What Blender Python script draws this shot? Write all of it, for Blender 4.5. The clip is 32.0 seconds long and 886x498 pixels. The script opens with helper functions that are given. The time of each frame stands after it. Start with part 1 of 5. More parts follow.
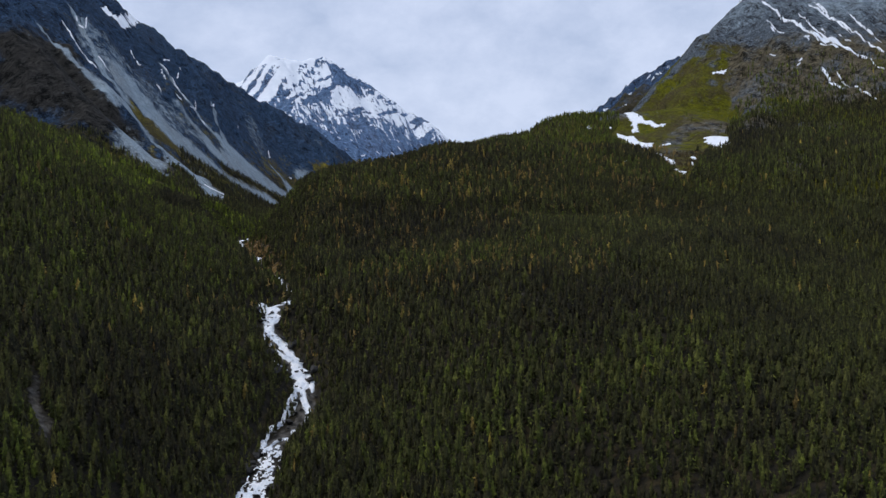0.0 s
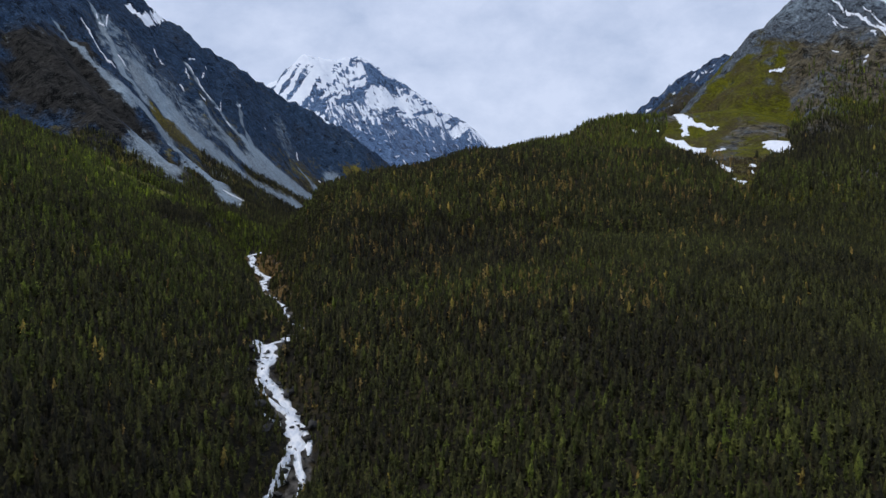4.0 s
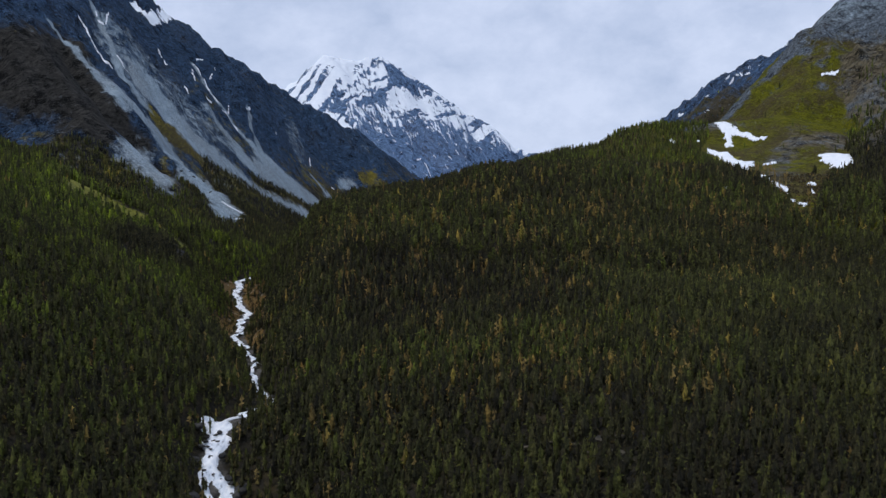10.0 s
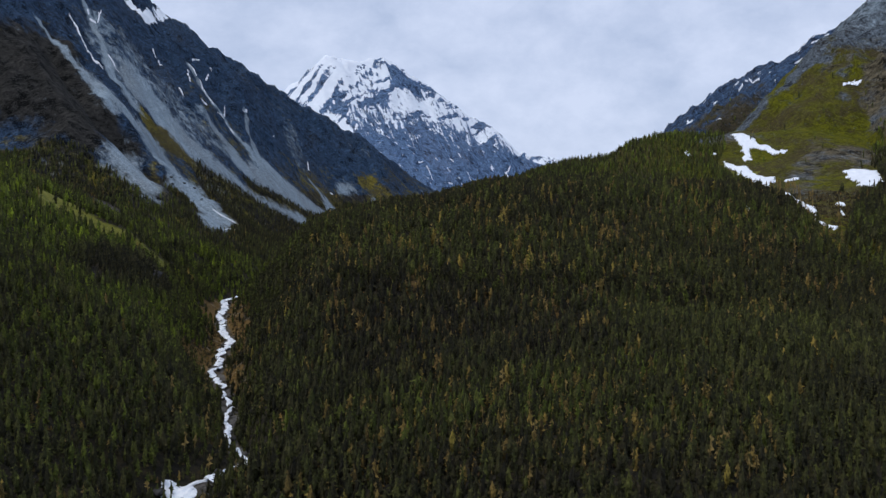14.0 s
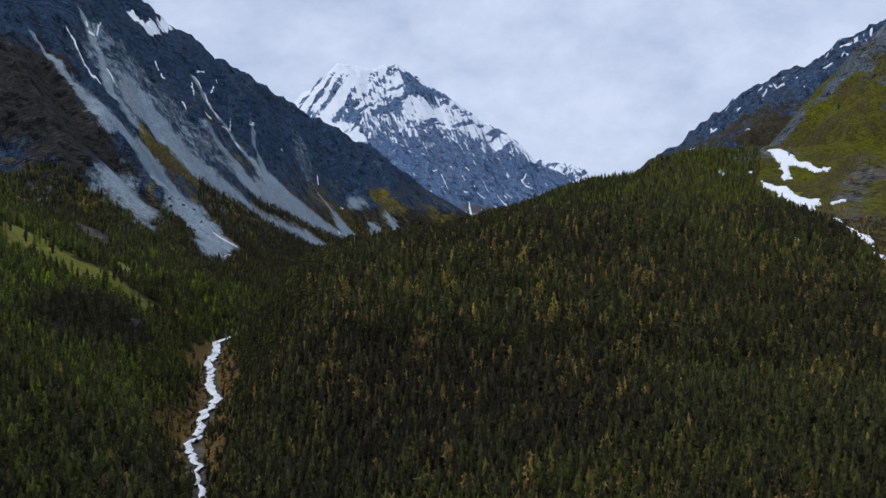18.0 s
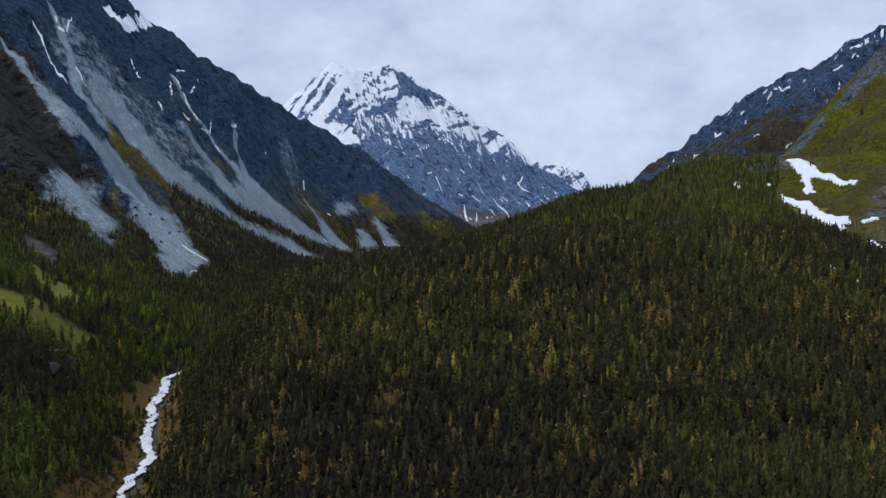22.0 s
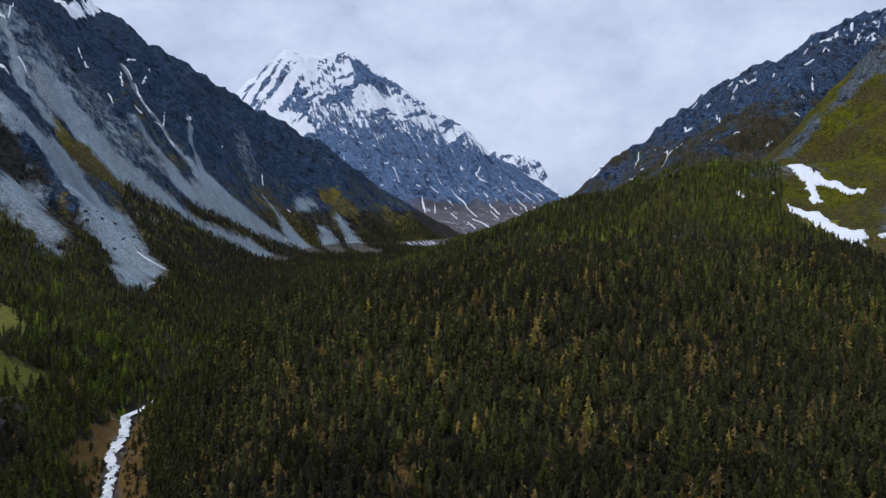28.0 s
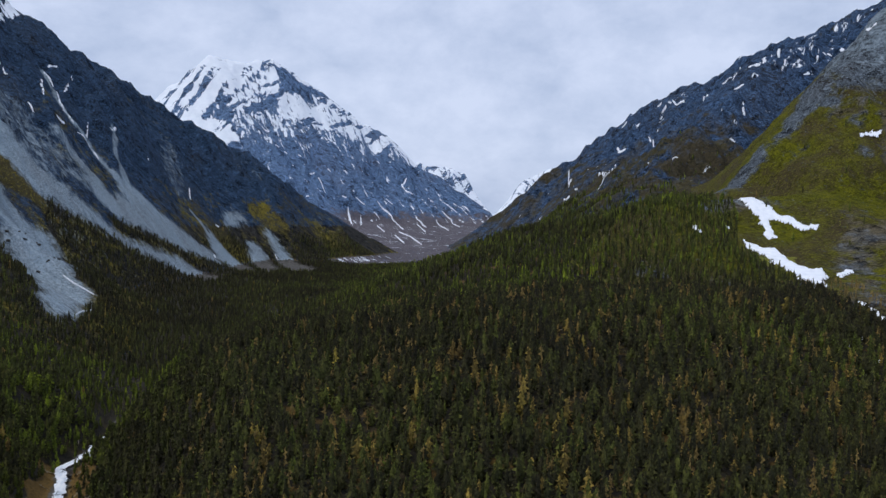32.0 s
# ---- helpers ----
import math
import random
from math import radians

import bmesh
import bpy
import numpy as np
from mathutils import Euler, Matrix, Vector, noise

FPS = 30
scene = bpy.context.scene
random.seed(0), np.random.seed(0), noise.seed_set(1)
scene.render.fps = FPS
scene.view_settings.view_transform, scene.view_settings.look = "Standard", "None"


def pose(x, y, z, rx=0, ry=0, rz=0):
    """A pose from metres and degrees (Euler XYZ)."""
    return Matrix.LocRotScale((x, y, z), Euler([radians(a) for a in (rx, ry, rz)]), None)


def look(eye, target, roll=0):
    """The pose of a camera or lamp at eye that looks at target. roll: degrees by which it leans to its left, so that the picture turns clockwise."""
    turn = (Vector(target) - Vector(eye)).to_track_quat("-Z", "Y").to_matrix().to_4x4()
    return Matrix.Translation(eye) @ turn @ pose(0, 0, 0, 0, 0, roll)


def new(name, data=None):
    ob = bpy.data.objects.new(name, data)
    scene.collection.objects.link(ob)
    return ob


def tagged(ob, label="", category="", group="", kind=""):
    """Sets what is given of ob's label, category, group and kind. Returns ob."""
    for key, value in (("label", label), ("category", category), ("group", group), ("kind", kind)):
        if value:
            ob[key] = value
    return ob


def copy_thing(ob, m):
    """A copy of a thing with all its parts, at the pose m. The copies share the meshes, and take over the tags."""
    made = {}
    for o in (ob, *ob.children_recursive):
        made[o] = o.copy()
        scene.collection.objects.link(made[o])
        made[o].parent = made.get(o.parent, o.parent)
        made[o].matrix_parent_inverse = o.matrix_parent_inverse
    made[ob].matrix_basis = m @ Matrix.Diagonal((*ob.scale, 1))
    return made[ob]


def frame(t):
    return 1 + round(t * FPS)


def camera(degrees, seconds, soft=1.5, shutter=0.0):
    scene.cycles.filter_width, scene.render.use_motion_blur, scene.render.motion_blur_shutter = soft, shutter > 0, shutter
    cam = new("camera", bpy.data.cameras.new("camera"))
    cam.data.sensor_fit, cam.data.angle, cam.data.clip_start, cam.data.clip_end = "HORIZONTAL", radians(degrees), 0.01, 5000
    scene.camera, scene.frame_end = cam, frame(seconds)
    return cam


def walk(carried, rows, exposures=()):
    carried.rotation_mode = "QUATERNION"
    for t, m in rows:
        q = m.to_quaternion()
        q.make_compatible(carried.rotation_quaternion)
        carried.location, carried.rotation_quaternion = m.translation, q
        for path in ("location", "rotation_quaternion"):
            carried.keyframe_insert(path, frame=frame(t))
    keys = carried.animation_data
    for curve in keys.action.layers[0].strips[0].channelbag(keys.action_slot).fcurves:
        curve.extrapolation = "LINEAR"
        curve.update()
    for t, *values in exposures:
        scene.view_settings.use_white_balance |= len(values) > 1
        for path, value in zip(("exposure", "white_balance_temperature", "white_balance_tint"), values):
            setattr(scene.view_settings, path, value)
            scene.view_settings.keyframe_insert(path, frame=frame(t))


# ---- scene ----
# camera: a drone that climbs slowly up the valley; seconds, place, pitch, roll, yaw
cam = camera(50.0, 32.0)
PATH = [
    (0, 0.00, 0.00, 0.00, -1.985, -0.517, 0.014),
    (0.5, 0.69, 9.51, 1.25, -1.986, -0.562, 0.094),
    (1, 1.42, 19.20, 2.65, -1.985, -0.603, 0.411),
    (1.5, 2.04, 28.76, 3.95, -1.969, -0.623, 0.742),
    (2, 2.59, 38.63, 5.23, -1.960, -0.588, 1.103),
    (2.5, 2.97, 48.25, 6.57, -1.943, -0.529, 1.471),
    (3, 3.44, 57.39, 7.86, -1.947, -0.426, 1.797),
    (3.5, 4.11, 66.25, 9.22, -1.971, -0.359, 2.092),
    (5.5, 5.85, 96.33, 13.04, -2.061, -0.231, 2.323),
    (6, 6.11, 102.34, 14.11, -2.052, -0.210, 2.339),
    (6.5, 6.71, 108.12, 15.50, -2.021, -0.233, 2.369),
    (7, 7.43, 114.36, 16.60, -2.073, -0.252, 2.481),
    (7.5, 7.88, 121.98, 18.00, -2.113, -0.277, 2.586),
    (8, 8.38, 130.60, 19.53, -2.070, -0.300, 2.626),
    (8.5, 8.75, 139.66, 21.18, -1.978, -0.425, 2.790),
    (9, 8.98, 148.41, 22.79, -1.907, -0.404, 3.125),
    (9.5, 9.36, 157.12, 24.58, -1.930, -0.206, 3.451),
    (10, 9.57, 165.32, 25.75, -1.969, 0.049, 3.679),
    (10.5, 9.93, 172.93, 27.03, -1.928, 0.192, 3.703),
    (11, 10.25, 179.38, 28.26, -1.892, 0.262, 3.705),
    (11.5, 10.45, 185.34, 29.86, -1.863, 0.343, 3.667),
    (12, 10.61, 190.61, 31.24, -1.852, 0.439, 3.654),
    (12.5, 10.40, 195.56, 32.59, -1.871, 0.577, 3.645),
    (13, 9.80, 200.22, 33.79, -1.895, 0.733, 3.676),
    (13.5, 8.52, 204.73, 35.12, -1.895, 0.786, 3.731),
    (14, 7.17, 209.39, 36.65, -1.931, 0.681, 3.753),
    (14.5, 5.82, 214.89, 38.63, -1.920, 0.572, 3.820),
    (16.5, 4.39, 241.29, 47.05, -1.794, 0.201, 4.288),
    (17, 4.52, 249.07, 48.99, -1.778, 0.157, 4.446),
    (17.5, 4.79, 257.98, 50.86, -1.724, 0.178, 4.592),
    (18, 5.10, 267.73, 52.96, -1.655, 0.208, 4.721),
    (18.5, 5.29, 277.64, 55.07, -1.556, 0.166, 4.784),
    (19, 5.51, 287.32, 57.05, -1.453, 0.228, 4.807),
    (19.5, 5.78, 296.99, 59.07, -1.346, 0.229, 4.819),
    (20, 6.12, 306.41, 60.85, -1.313, 0.336, 4.823),
    (20.5, 6.40, 315.45, 62.25, -1.361, 0.382, 4.834),
    (21, 6.63, 323.82, 63.01, -1.407, 0.435, 4.812),
    (21.5, 6.78, 331.29, 63.32, -1.485, 0.502, 4.669),
    (22, 7.02, 338.00, 63.60, -1.622, 0.491, 4.512),
    (22.5, 7.20, 344.28, 64.24, -1.794, 0.511, 4.340),
    (23, 7.17, 349.98, 64.73, -1.939, 0.477, 4.183),
    (23.5, 6.73, 355.14, 65.40, -2.048, 0.467, 4.039),
    (24, 5.49, 359.82, 66.61, -2.154, 0.456, 3.893),
    (24.5, 3.80, 363.87, 67.73, -2.266, 0.476, 3.803),
    (25, 1.51, 367.58, 68.91, -2.391, 0.486, 3.728),
    (25.5, -1.14, 370.94, 70.35, -2.438, 0.535, 3.654),
    (27.5, -13.74, 383.23, 77.03, -2.566, 0.361, 3.032),
    (28, -16.92, 386.28, 78.92, -2.410, 0.488, 1.595),
    (28.5, -19.82, 389.30, 80.69, -2.274, 0.587, 0.469),
    (29, -22.36, 392.24, 82.16, -2.151, 0.742, -0.532),
    (29.5, -24.53, 395.29, 83.42, -2.082, 0.807, -1.293),
    (30, -26.90, 398.30, 84.89, -2.026, 0.922, -1.938),
    (30.5, -29.24, 401.10, 86.64, -1.976, 0.988, -2.391),
    (31, -31.84, 403.61, 88.29, -1.927, 1.102, -2.739),
    (31.5, -34.57, 405.84, 90.08, -1.890, 1.237, -3.014),
    (32, -37.64, 407.96, 92.27, -1.822, 1.328, -3.229),
]
walk(cam, [(t, pose(x, y, z, 90 + pitch, 0, yaw) @ pose(0, 0, 0, 0, 0, roll)) for t, x, y, z, pitch, roll, yaw in PATH])

# ---- world, sun ----
SUN_ELEVATION, SUN_TURN = radians(62), radians(-105)
world = bpy.data.worlds.new("overcast")
scene.world = world
world.use_nodes = True


def build_world():
    nt = world.node_tree
    nt.nodes.clear()
    n, l = nt.nodes.new, nt.links.new
    out, bg = n("ShaderNodeOutputWorld"), n("ShaderNodeBackground")
    sky = n("ShaderNodeTexSky")
    sky.sky_type, sky.sun_disc = "NISHITA", False
    sky.sun_elevation, sky.sun_rotation = SUN_ELEVATION, SUN_TURN
    co = n("ShaderNodeTexCoord")
    mp = n("ShaderNodeMapping")
    mp.inputs["Scale"].default_value = (1.0, 1.0, 1.5)
    n1, n2 = n("ShaderNodeTexNoise"), n("ShaderNodeTexNoise")
    n1.inputs["Scale"].default_value, n1.inputs["Detail"].default_value = 4.6, 12.0
    n1.inputs["Roughness"].default_value = 0.66
    n2.inputs["Scale"].default_value, n2.inputs["Detail"].default_value = 15.0, 10.0
    n2.inputs["Distortion"].default_value = 0.6
    add = n("ShaderNodeMath")
    add.operation, add.inputs[1].default_value = "MULTIPLY_ADD", 0.35
    ramp = n("ShaderNodeValToRGB")
    e = ramp.color_ramp.elements
    e[0].position, e[0].color = 0.50, (4.4, 5.35, 7.5, 1)
    e[1].position, e[1].color = 0.80, (6.6, 7.45, 9.6, 1)
    mix = n("ShaderNodeMix")
    mix.data_type = "RGBA"
    mix.inputs["Factor"].default_value = 0.93
    l(co.outputs["Generated"], mp.inputs["Vector"])
    l(mp.outputs["Vector"], n1.inputs["Vector"])
    l(mp.outputs["Vector"], n2.inputs["Vector"])
    l(n2.outputs["Fac"], add.inputs[0])
    l(n1.outputs["Fac"], add.inputs[2])
    l(add.outputs[0], ramp.inputs["Fac"])
    l(sky.outputs["Color"], mix.inputs["A"])
    l(ramp.outputs["Color"], mix.inputs["B"])
    l(mix.outputs["Result"], bg.inputs["Color"])
    bg.inputs["Strength"].default_value = 0.10
    l(bg.outputs["Background"], out.inputs["Surface"])


build_world()
sun = new("sun", bpy.data.lights.new("sun", "SUN"))
sun.data.energy, sun.data.angle, sun.data.color = 1.5, radians(18), (1.0, 0.96, 0.91)
sun.matrix_world = look((0, 0, 0), (-math.sin(SUN_TURN), -math.cos(SUN_TURN), -math.tan(SUN_ELEVATION)))
scene.view_settings.exposure = 0.0


# ---- noise and heights ----
rng = np.random.default_rng(7)
PERM = rng.random((256, 256))


def smooth(a, b, v):
    t = np.clip((v - a) / (b - a), 0, 1)
    return t * t * (3 - 2 * t)


def vnoise(x, y):
    """Smooth noise, 0 to 1, one cell a unit."""
    xi, yi = np.floor(x).astype(int), np.floor(y).astype(int)
    fx, fy = x - xi, y - yi
    fx, fy = fx * fx * (3 - 2 * fx), fy * fy * (3 - 2 * fy)
    a, b = PERM[xi & 255, yi & 255], PERM[(xi + 1) & 255, yi & 255]
    c, d = PERM[xi & 255, (yi + 1) & 255], PERM[(xi + 1) & 255, (yi + 1) & 255]
    return (a * (1 - fx) + b * fx) * (1 - fy) + (c * (1 - fx) + d * fx) * fy


def fbm(x, y, size, octaves=5, gain=0.5):
    total, amp, norm = 0.0, 1.0, 0.0
    for k in range(octaves):
        total = total + amp * vnoise(x / size + 17.3 * k, y / size - 9.1 * k)
        norm += amp
        amp *= gain
        size = size / 2.03
    return total / norm


def ridged(x, y, size, octaves=4):
    total, amp, norm = 0.0, 1.0, 0.0
    for k in range(octaves):
        total = total + amp * (1 - np.abs(2 * vnoise(x / size + 31.7 * k, y / size + 5.3 * k) - 1))
        norm += amp
        amp *= 0.5
        size = size / 2.1
    return total / norm


# the stream: place and water level, from the lower end to the upper end
RIVER = [
    (-40, -300, -220), (-62, 150, -140), (-68, 337, -98), (-68, 382, -90), (-60, 405, -86), (-62, 425, -77),
    (-69, 442, -70), (-80, 459, -62), (-88, 475, -53), (-86, 487, -46), (-73, 505, -42), (-88, 530, -40),
    (-93, 550, -38), (-104, 583, -36), (-122, 625, -34), (-132, 673, -31), (-137, 700, -30), (-160, 758, -27),
    (-178, 830, -21), (-169, 878, -16), (-185, 960, -6), (-215, 1100, 8), (-190, 1400, 14), (-130, 1700, 16),
    (0, 2300, 22), (250, 3200, 40), (420, 4300, 80), (470, 5300, 150),
]
# the valley floor's long profile: how far up the valley, and how high
FLOOR = ((-300, 337, 480, 600, 830, 1100, 1700, 2300, 3200, 4300, 5300), (-225, -106, -80, -58, -32, 4, 14, 20, 38, 78, 148))
# ridges: x, y, height, fall per metre near the crest on the left and on the right (looking along), rounding
RIDGES = {
    "mountain_left": [
        [(-1500, 700, 900, 0.9, 0.78), (-900, 1434, 605, 0.9, 0.74), (-740, 1632, 486, 0.9, 0.74), (-590, 1822, 378, 0.9, 0.77),
         (-440, 2004, 268, 0.9, 0.77), (-309, 2080, 205, 0.9, 0.8), (-190, 2190, 120, 0.8, 0.75), (-80, 2290, 55, 0.8, 0.7)],
        [(-830, 1500, 500, 0.8, 0.8), (-640, 1290, 315, 0.85, 0.75), (-470, 1140, 182, 0.85, 0.75), (-395, 1090, 122, 0.75, 0.7), (-325, 1065, 70, 0.65, 0.65)],
        [(-640, 1420, 318, 0.75, 0.75), (-520, 1300, 228, 0.75, 0.75), (-418, 1205, 160, 0.75, 0.75), (-362, 1190, 98, 0.7, 0.7), (-304, 1180, 56, 0.6, 0.6), (-250, 1140, 20, 0.5, 0.5)],
    ],
    "snow_peak": [
        [(-1900, 4500, 250, 0.6, 0.75), (-1000, 4130, 440, 0.6, 0.75), (-850, 4060, 560, 0.6, 0.75), (-723, 4018, 664, 0.6, 0.75), (-620, 4100, 664, 0.6, 0.75),
         (-520, 4197, 685, 0.6, 0.72), (-300, 4290, 562, 0.6, 0.7), (-103, 4350, 438, 0.6, 0.66), (88, 4400, 314, 0.6, 0.6), (240, 4440, 214, 0.5, 0.5), (430, 4500, 90, 0.4, 0.4)],
        [(-520, 4197, 685, 0.85, 0.8), (-500, 3900, 470, 0.8, 0.75), (-420, 3600, 260, 0.7, 0.7)],
    ],
    "mountain_far": [
        [(-200, 4860, 260, 0.5, 0.6), (110, 4850, 310, 0.5, 0.6), (170, 4850, 326, 0.5, 0.6), (238, 4850, 318, 0.5, 0.6), (326, 4850, 262, 0.5, 0.6), (380, 4855, 205, 0.5, 0.6), (425, 4860, 160, 0.5, 0.6),
         (475, 4865, 160, 0.5, 0.6), (538, 4865, 222, 0.5, 0.6), (590, 4850, 264, 0.5, 0.6), (700, 4860, 312, 0.5, 0.6), (1400, 4800, 500, 0.5, 0.6)],
    ],
    "ridge_right": [
        [(120, 2620, 40, 0.6, 0.6), (210, 2520, 110, 0.6, 0.6), (312, 2450, 186, 0.6, 0.6), (480, 2350, 308, 0.6, 0.6), (600, 2300, 376, 0.6, 0.6),
         (720, 2200, 444, 0.6, 0.6), (900, 2050, 522, 0.6, 0.6), (1300, 1900, 620, 0.6, 0.6)],
        [(800, 2120, 455, 0.6, 0.6), (500, 1880, 312, 0.6, 0.62), (380, 1640, 228, 0.55, 0.6), (262, 1424, 150, 0.5, 0.55), (215, 1260, 100, 0.45, 0.5)],
    ],
    "mountain_right": [
        [(160, 1104, 99, 0.8, 0.4), (225, 1125, 124, 0.9, 0.48), (325, 1180, 214, 1.2, 0.8), (378, 1215, 266, 1.2, 0.8), (430, 1250, 296, 1.2, 0.8), (600, 1330, 410, 1.2, 0.8), (1000, 1400, 620, 1.2, 0.8)],
        [(117, 1006, 101, 1.7, 0.66), (135, 1028, 108, 1.7, 0.66), (165, 1055, 110, 0.8, 0.66), (200, 1056, 112, 0.5, 0.58), (262, 1050, 119, 0.7, 0.52), (325, 1150, 193, 0.9, 0.75)],
    ],
    "slope_left": [
        [(-400, -200, -10, 0.3, 0.5), (-400, 250, 72, 0.3, 0.54), (-400, 520, 127, 0.3, 0.57), (-400, 750, 97, 0.3, 0.46), (-420, 950, 72, 0.3, 0.41), (-470, 1080, 82, 0.3, 0.4)],
    ],
    "hill": [
        [(30, -100, -190, 0.15, 0.05), (30, 250, -112, 0.15, 0.04), (25, 375, -79, 0.15, 0.03), (10, 450, -49, 0.12, 0.03), (-10, 560, -25, 0.12, 0.03), (-15, 650, 0, 0.12, 0.1), (-20, 720, 22, 0.12, 0.17),
         (0, 790, 47, 0.15, 0.17), (40, 900, 53, 0.3, 0.1), (70, 1012, 76, 0.4, 0.04), (95, 1073, 89, 0.45, 0.05), (190, 1180, 98, 0.45, 0.1)],
        [(420, 380, -75, 0.1, 0.05), (330, 430, -62, 0.1, 0.05), (235, 505, -44, 0.1, 0.05), (165, 560, -15, 0.1, 0.05), (120, 640, -6, 0.1, 0.05), (100, 720, 6, 0.1, 0.05)],
        [(-70, 772, 34, 0.3, 0.4), (0, 796, 54, 0.3, 0.45), (60, 818, 58, 0.32, 0.5), (124, 850, 55, 0.35, 0.5), (182, 876, 44, 0.3, 0.3), (250, 850, 34, 0.2, 0.2)],
    ],
}
ROUND = {"mountain_left": 12, "snow_peak": 12, "mountain_far": 20, "ridge_right": 10, "mountain_right": 25, "slope_left": 40, "hill": 70}
FAN = {"mountain_left": (150, 1.0, 9e3), "snow_peak": (500, 0.9, 9e3), "mountain_far": (400, 0.8, 9e3), "ridge_right": (400, 0.9, 9e3),
       "mountain_right": (80, 0.40, 380), "slope_left": (400, 1.0, 9e3), "hill": (300, 1.0, 120)}


def ridge_height(x, y, nodes, rounding, fan):
    """A crest that falls to both sides, steep at first and flatter lower down; each place follows the stretch of crest nearest to it."""
    total, weight = 0.0, 0.0
    reach, low, limit = fan
    for (ax, ay, az, al, ar), (bx, by, bz, bl, br) in zip(nodes, nodes[1:]):
        dx, dy = bx - ax, by - ay
        t = np.clip(((x - ax) * dx + (y - ay) * dy) / (dx * dx + dy * dy), 0, 1)
        ox, oy = x - ax - t * dx, y - ay - t * dy
        far = np.sqrt(ox * ox + oy * oy + rounding * rounding) - rounding
        left = (dx * oy - dy * ox) > 0
        fall = np.where(left, al + (bl - al) * t, ar + (br - ar) * t)
        drop = fall * (low * far + (1 - low) * reach * (1 - np.exp(-far / reach)))
        drop = drop + 0.004 * np.maximum(0, far - limit) ** 2
        w = (far + 6.0) ** -5
        total, weight = total + w * (az + (bz - az) * t - drop), weight + w
    return total / weight


def river_near(x, y):
    """Distance from the stream's line, and the water's level there."""
    best, level = np.full(np.shape(x), 1e9), np.zeros(np.shape(x))
    for (ax, ay, az), (bx, by, bz) in zip(RIVER, RIVER[1:]):
        dx, dy = bx - ax, by - ay
        t = np.clip(((x - ax) * dx + (y - ay) * dy) / (dx * dx + dy * dy), 0, 1)
        d = np.hypot(x - ax - t * dx, y - ay - t * dy)
        near = d < best
        best, level = np.where(near, d, best), np.where(near, az + (bz - az) * t, level)
    return best, level


NAMES = list(RIDGES)
# a rib of bare rock that runs down beside the meadow
ROCK_RIB = [(362, 1110), (350, 1070), (330, 1010), (312, 950)]


def line_far(x, y, line):
    """Distance from a line in the plan."""
    best = np.full(np.shape(x), 1e9)
    for (ax, ay), (bx, by) in zip(line, line[1:]):
        dx, dy = bx - ax, by - ay
        t = np.clip(((x - ax) * dx + (y - ay) * dy) / (dx * dx + dy * dy), 0, 1)
        best = np.minimum(best, np.hypot(x - ax - t * dx, y - ay - t * dy))
    return best


def heights(x, y):
    """The ground's height, and which landform it belongs to (an index into NAMES; -1: the valley floor)."""
    x, y = np.asarray(x, float), np.asarray(y, float)
    d, level = river_near(x, y)
    floor = np.interp(y, FLOOR[0], FLOOR[1]) + 0.05 * np.minimum(d, 400)
    parts = []
    # gullies that run down the faces
    u, v = 0.63 * x + 0.78 * y, 0.78 * x - 0.63 * y
    gully = ridged(u + 0.25 * v + 30 * fbm(x, y, 120, 3), v * 0.22, 95, 4) - 0.55
    crag = ridged(x, y, 60, 4) - 0.5
    rough = fbm(x, y, 45, 4) - 0.5
    for name in NAMES:
        h = np.max([ridge_height(x, y, nodes, ROUND[name], FAN[name]) for nodes in RIDGES[name]], axis=0)
        if name == "mountain_left":
            h = h + smooth(45, 240, h) * (34 * gully + 20 * crag + 9 * (ridged(x + 77, y, 22, 3) - 0.5)) + smooth(60, 150, h) * (5 * (ridged(0.9 * u + 40, 0.8 * v, 13, 3) - 0.5) + 10 * smooth(0.55, 0.75, fbm(x - 60, y, 42, 3)) * (ridged(x, y + 31, 17, 2) - 0.4))
        elif name == "snow_peak":
            h = h + 60 * (ridged(x * 1.0 + 0.4 * y, y * 0.35, 260, 4) - 0.55) * smooth(60, 250, h) + 25 * crag + 12 * (ridged(x + 0.3 * y, 0.5 * y, 60, 2) - 0.5)
        elif name == "mountain_far":
            h = h + 22 + 60 * (ridged(x, y, 190, 4) - 0.55)
        elif name == "ridge_right":
            h = h + smooth(60, 180, h) * (50 * (ridged(x + 0.5 * y, y * 0.4, 170, 4) - 0.55) + 30 * crag + 20 * (ridged(x + 40, y, 30, 3) - 0.5))
        elif name == "mountain_right":
            h = h + smooth(110, 220, h) * (18 * crag + 12 * rough) + 5 * rough + 9 * smooth(95, 150, h) * (ridged(x + 9, y, 22, 3) - 0.5)
            rib = smooth(24, 5, line_far(x + 30 * rough, y, ROCK_RIB))
            h = h + rib * (7 + 16 * (ridged(x, y + 55, 24, 3) - 0.5))
        else:
            h = h + 9 * rough + (3 if name == "hill" else 0)
        parts.append(h)
    # soft union
    stack = np.stack([floor] + parts)
    top = stack.max(0)
    k = 9.0
    h = top + k * np.log(np.exp((stack - top) / k).sum(0)) - 3
    h = np.minimum(h, level - 1.0 + np.maximum(0, d - 5) * 0.85 + 0.004 * np.maximum(0, d - 5) ** 2)
    which = stack.argmax(0) - 1
    return h, np.where((which == -1) & (y > 1950), 1, which)
# ---- end of heights ----


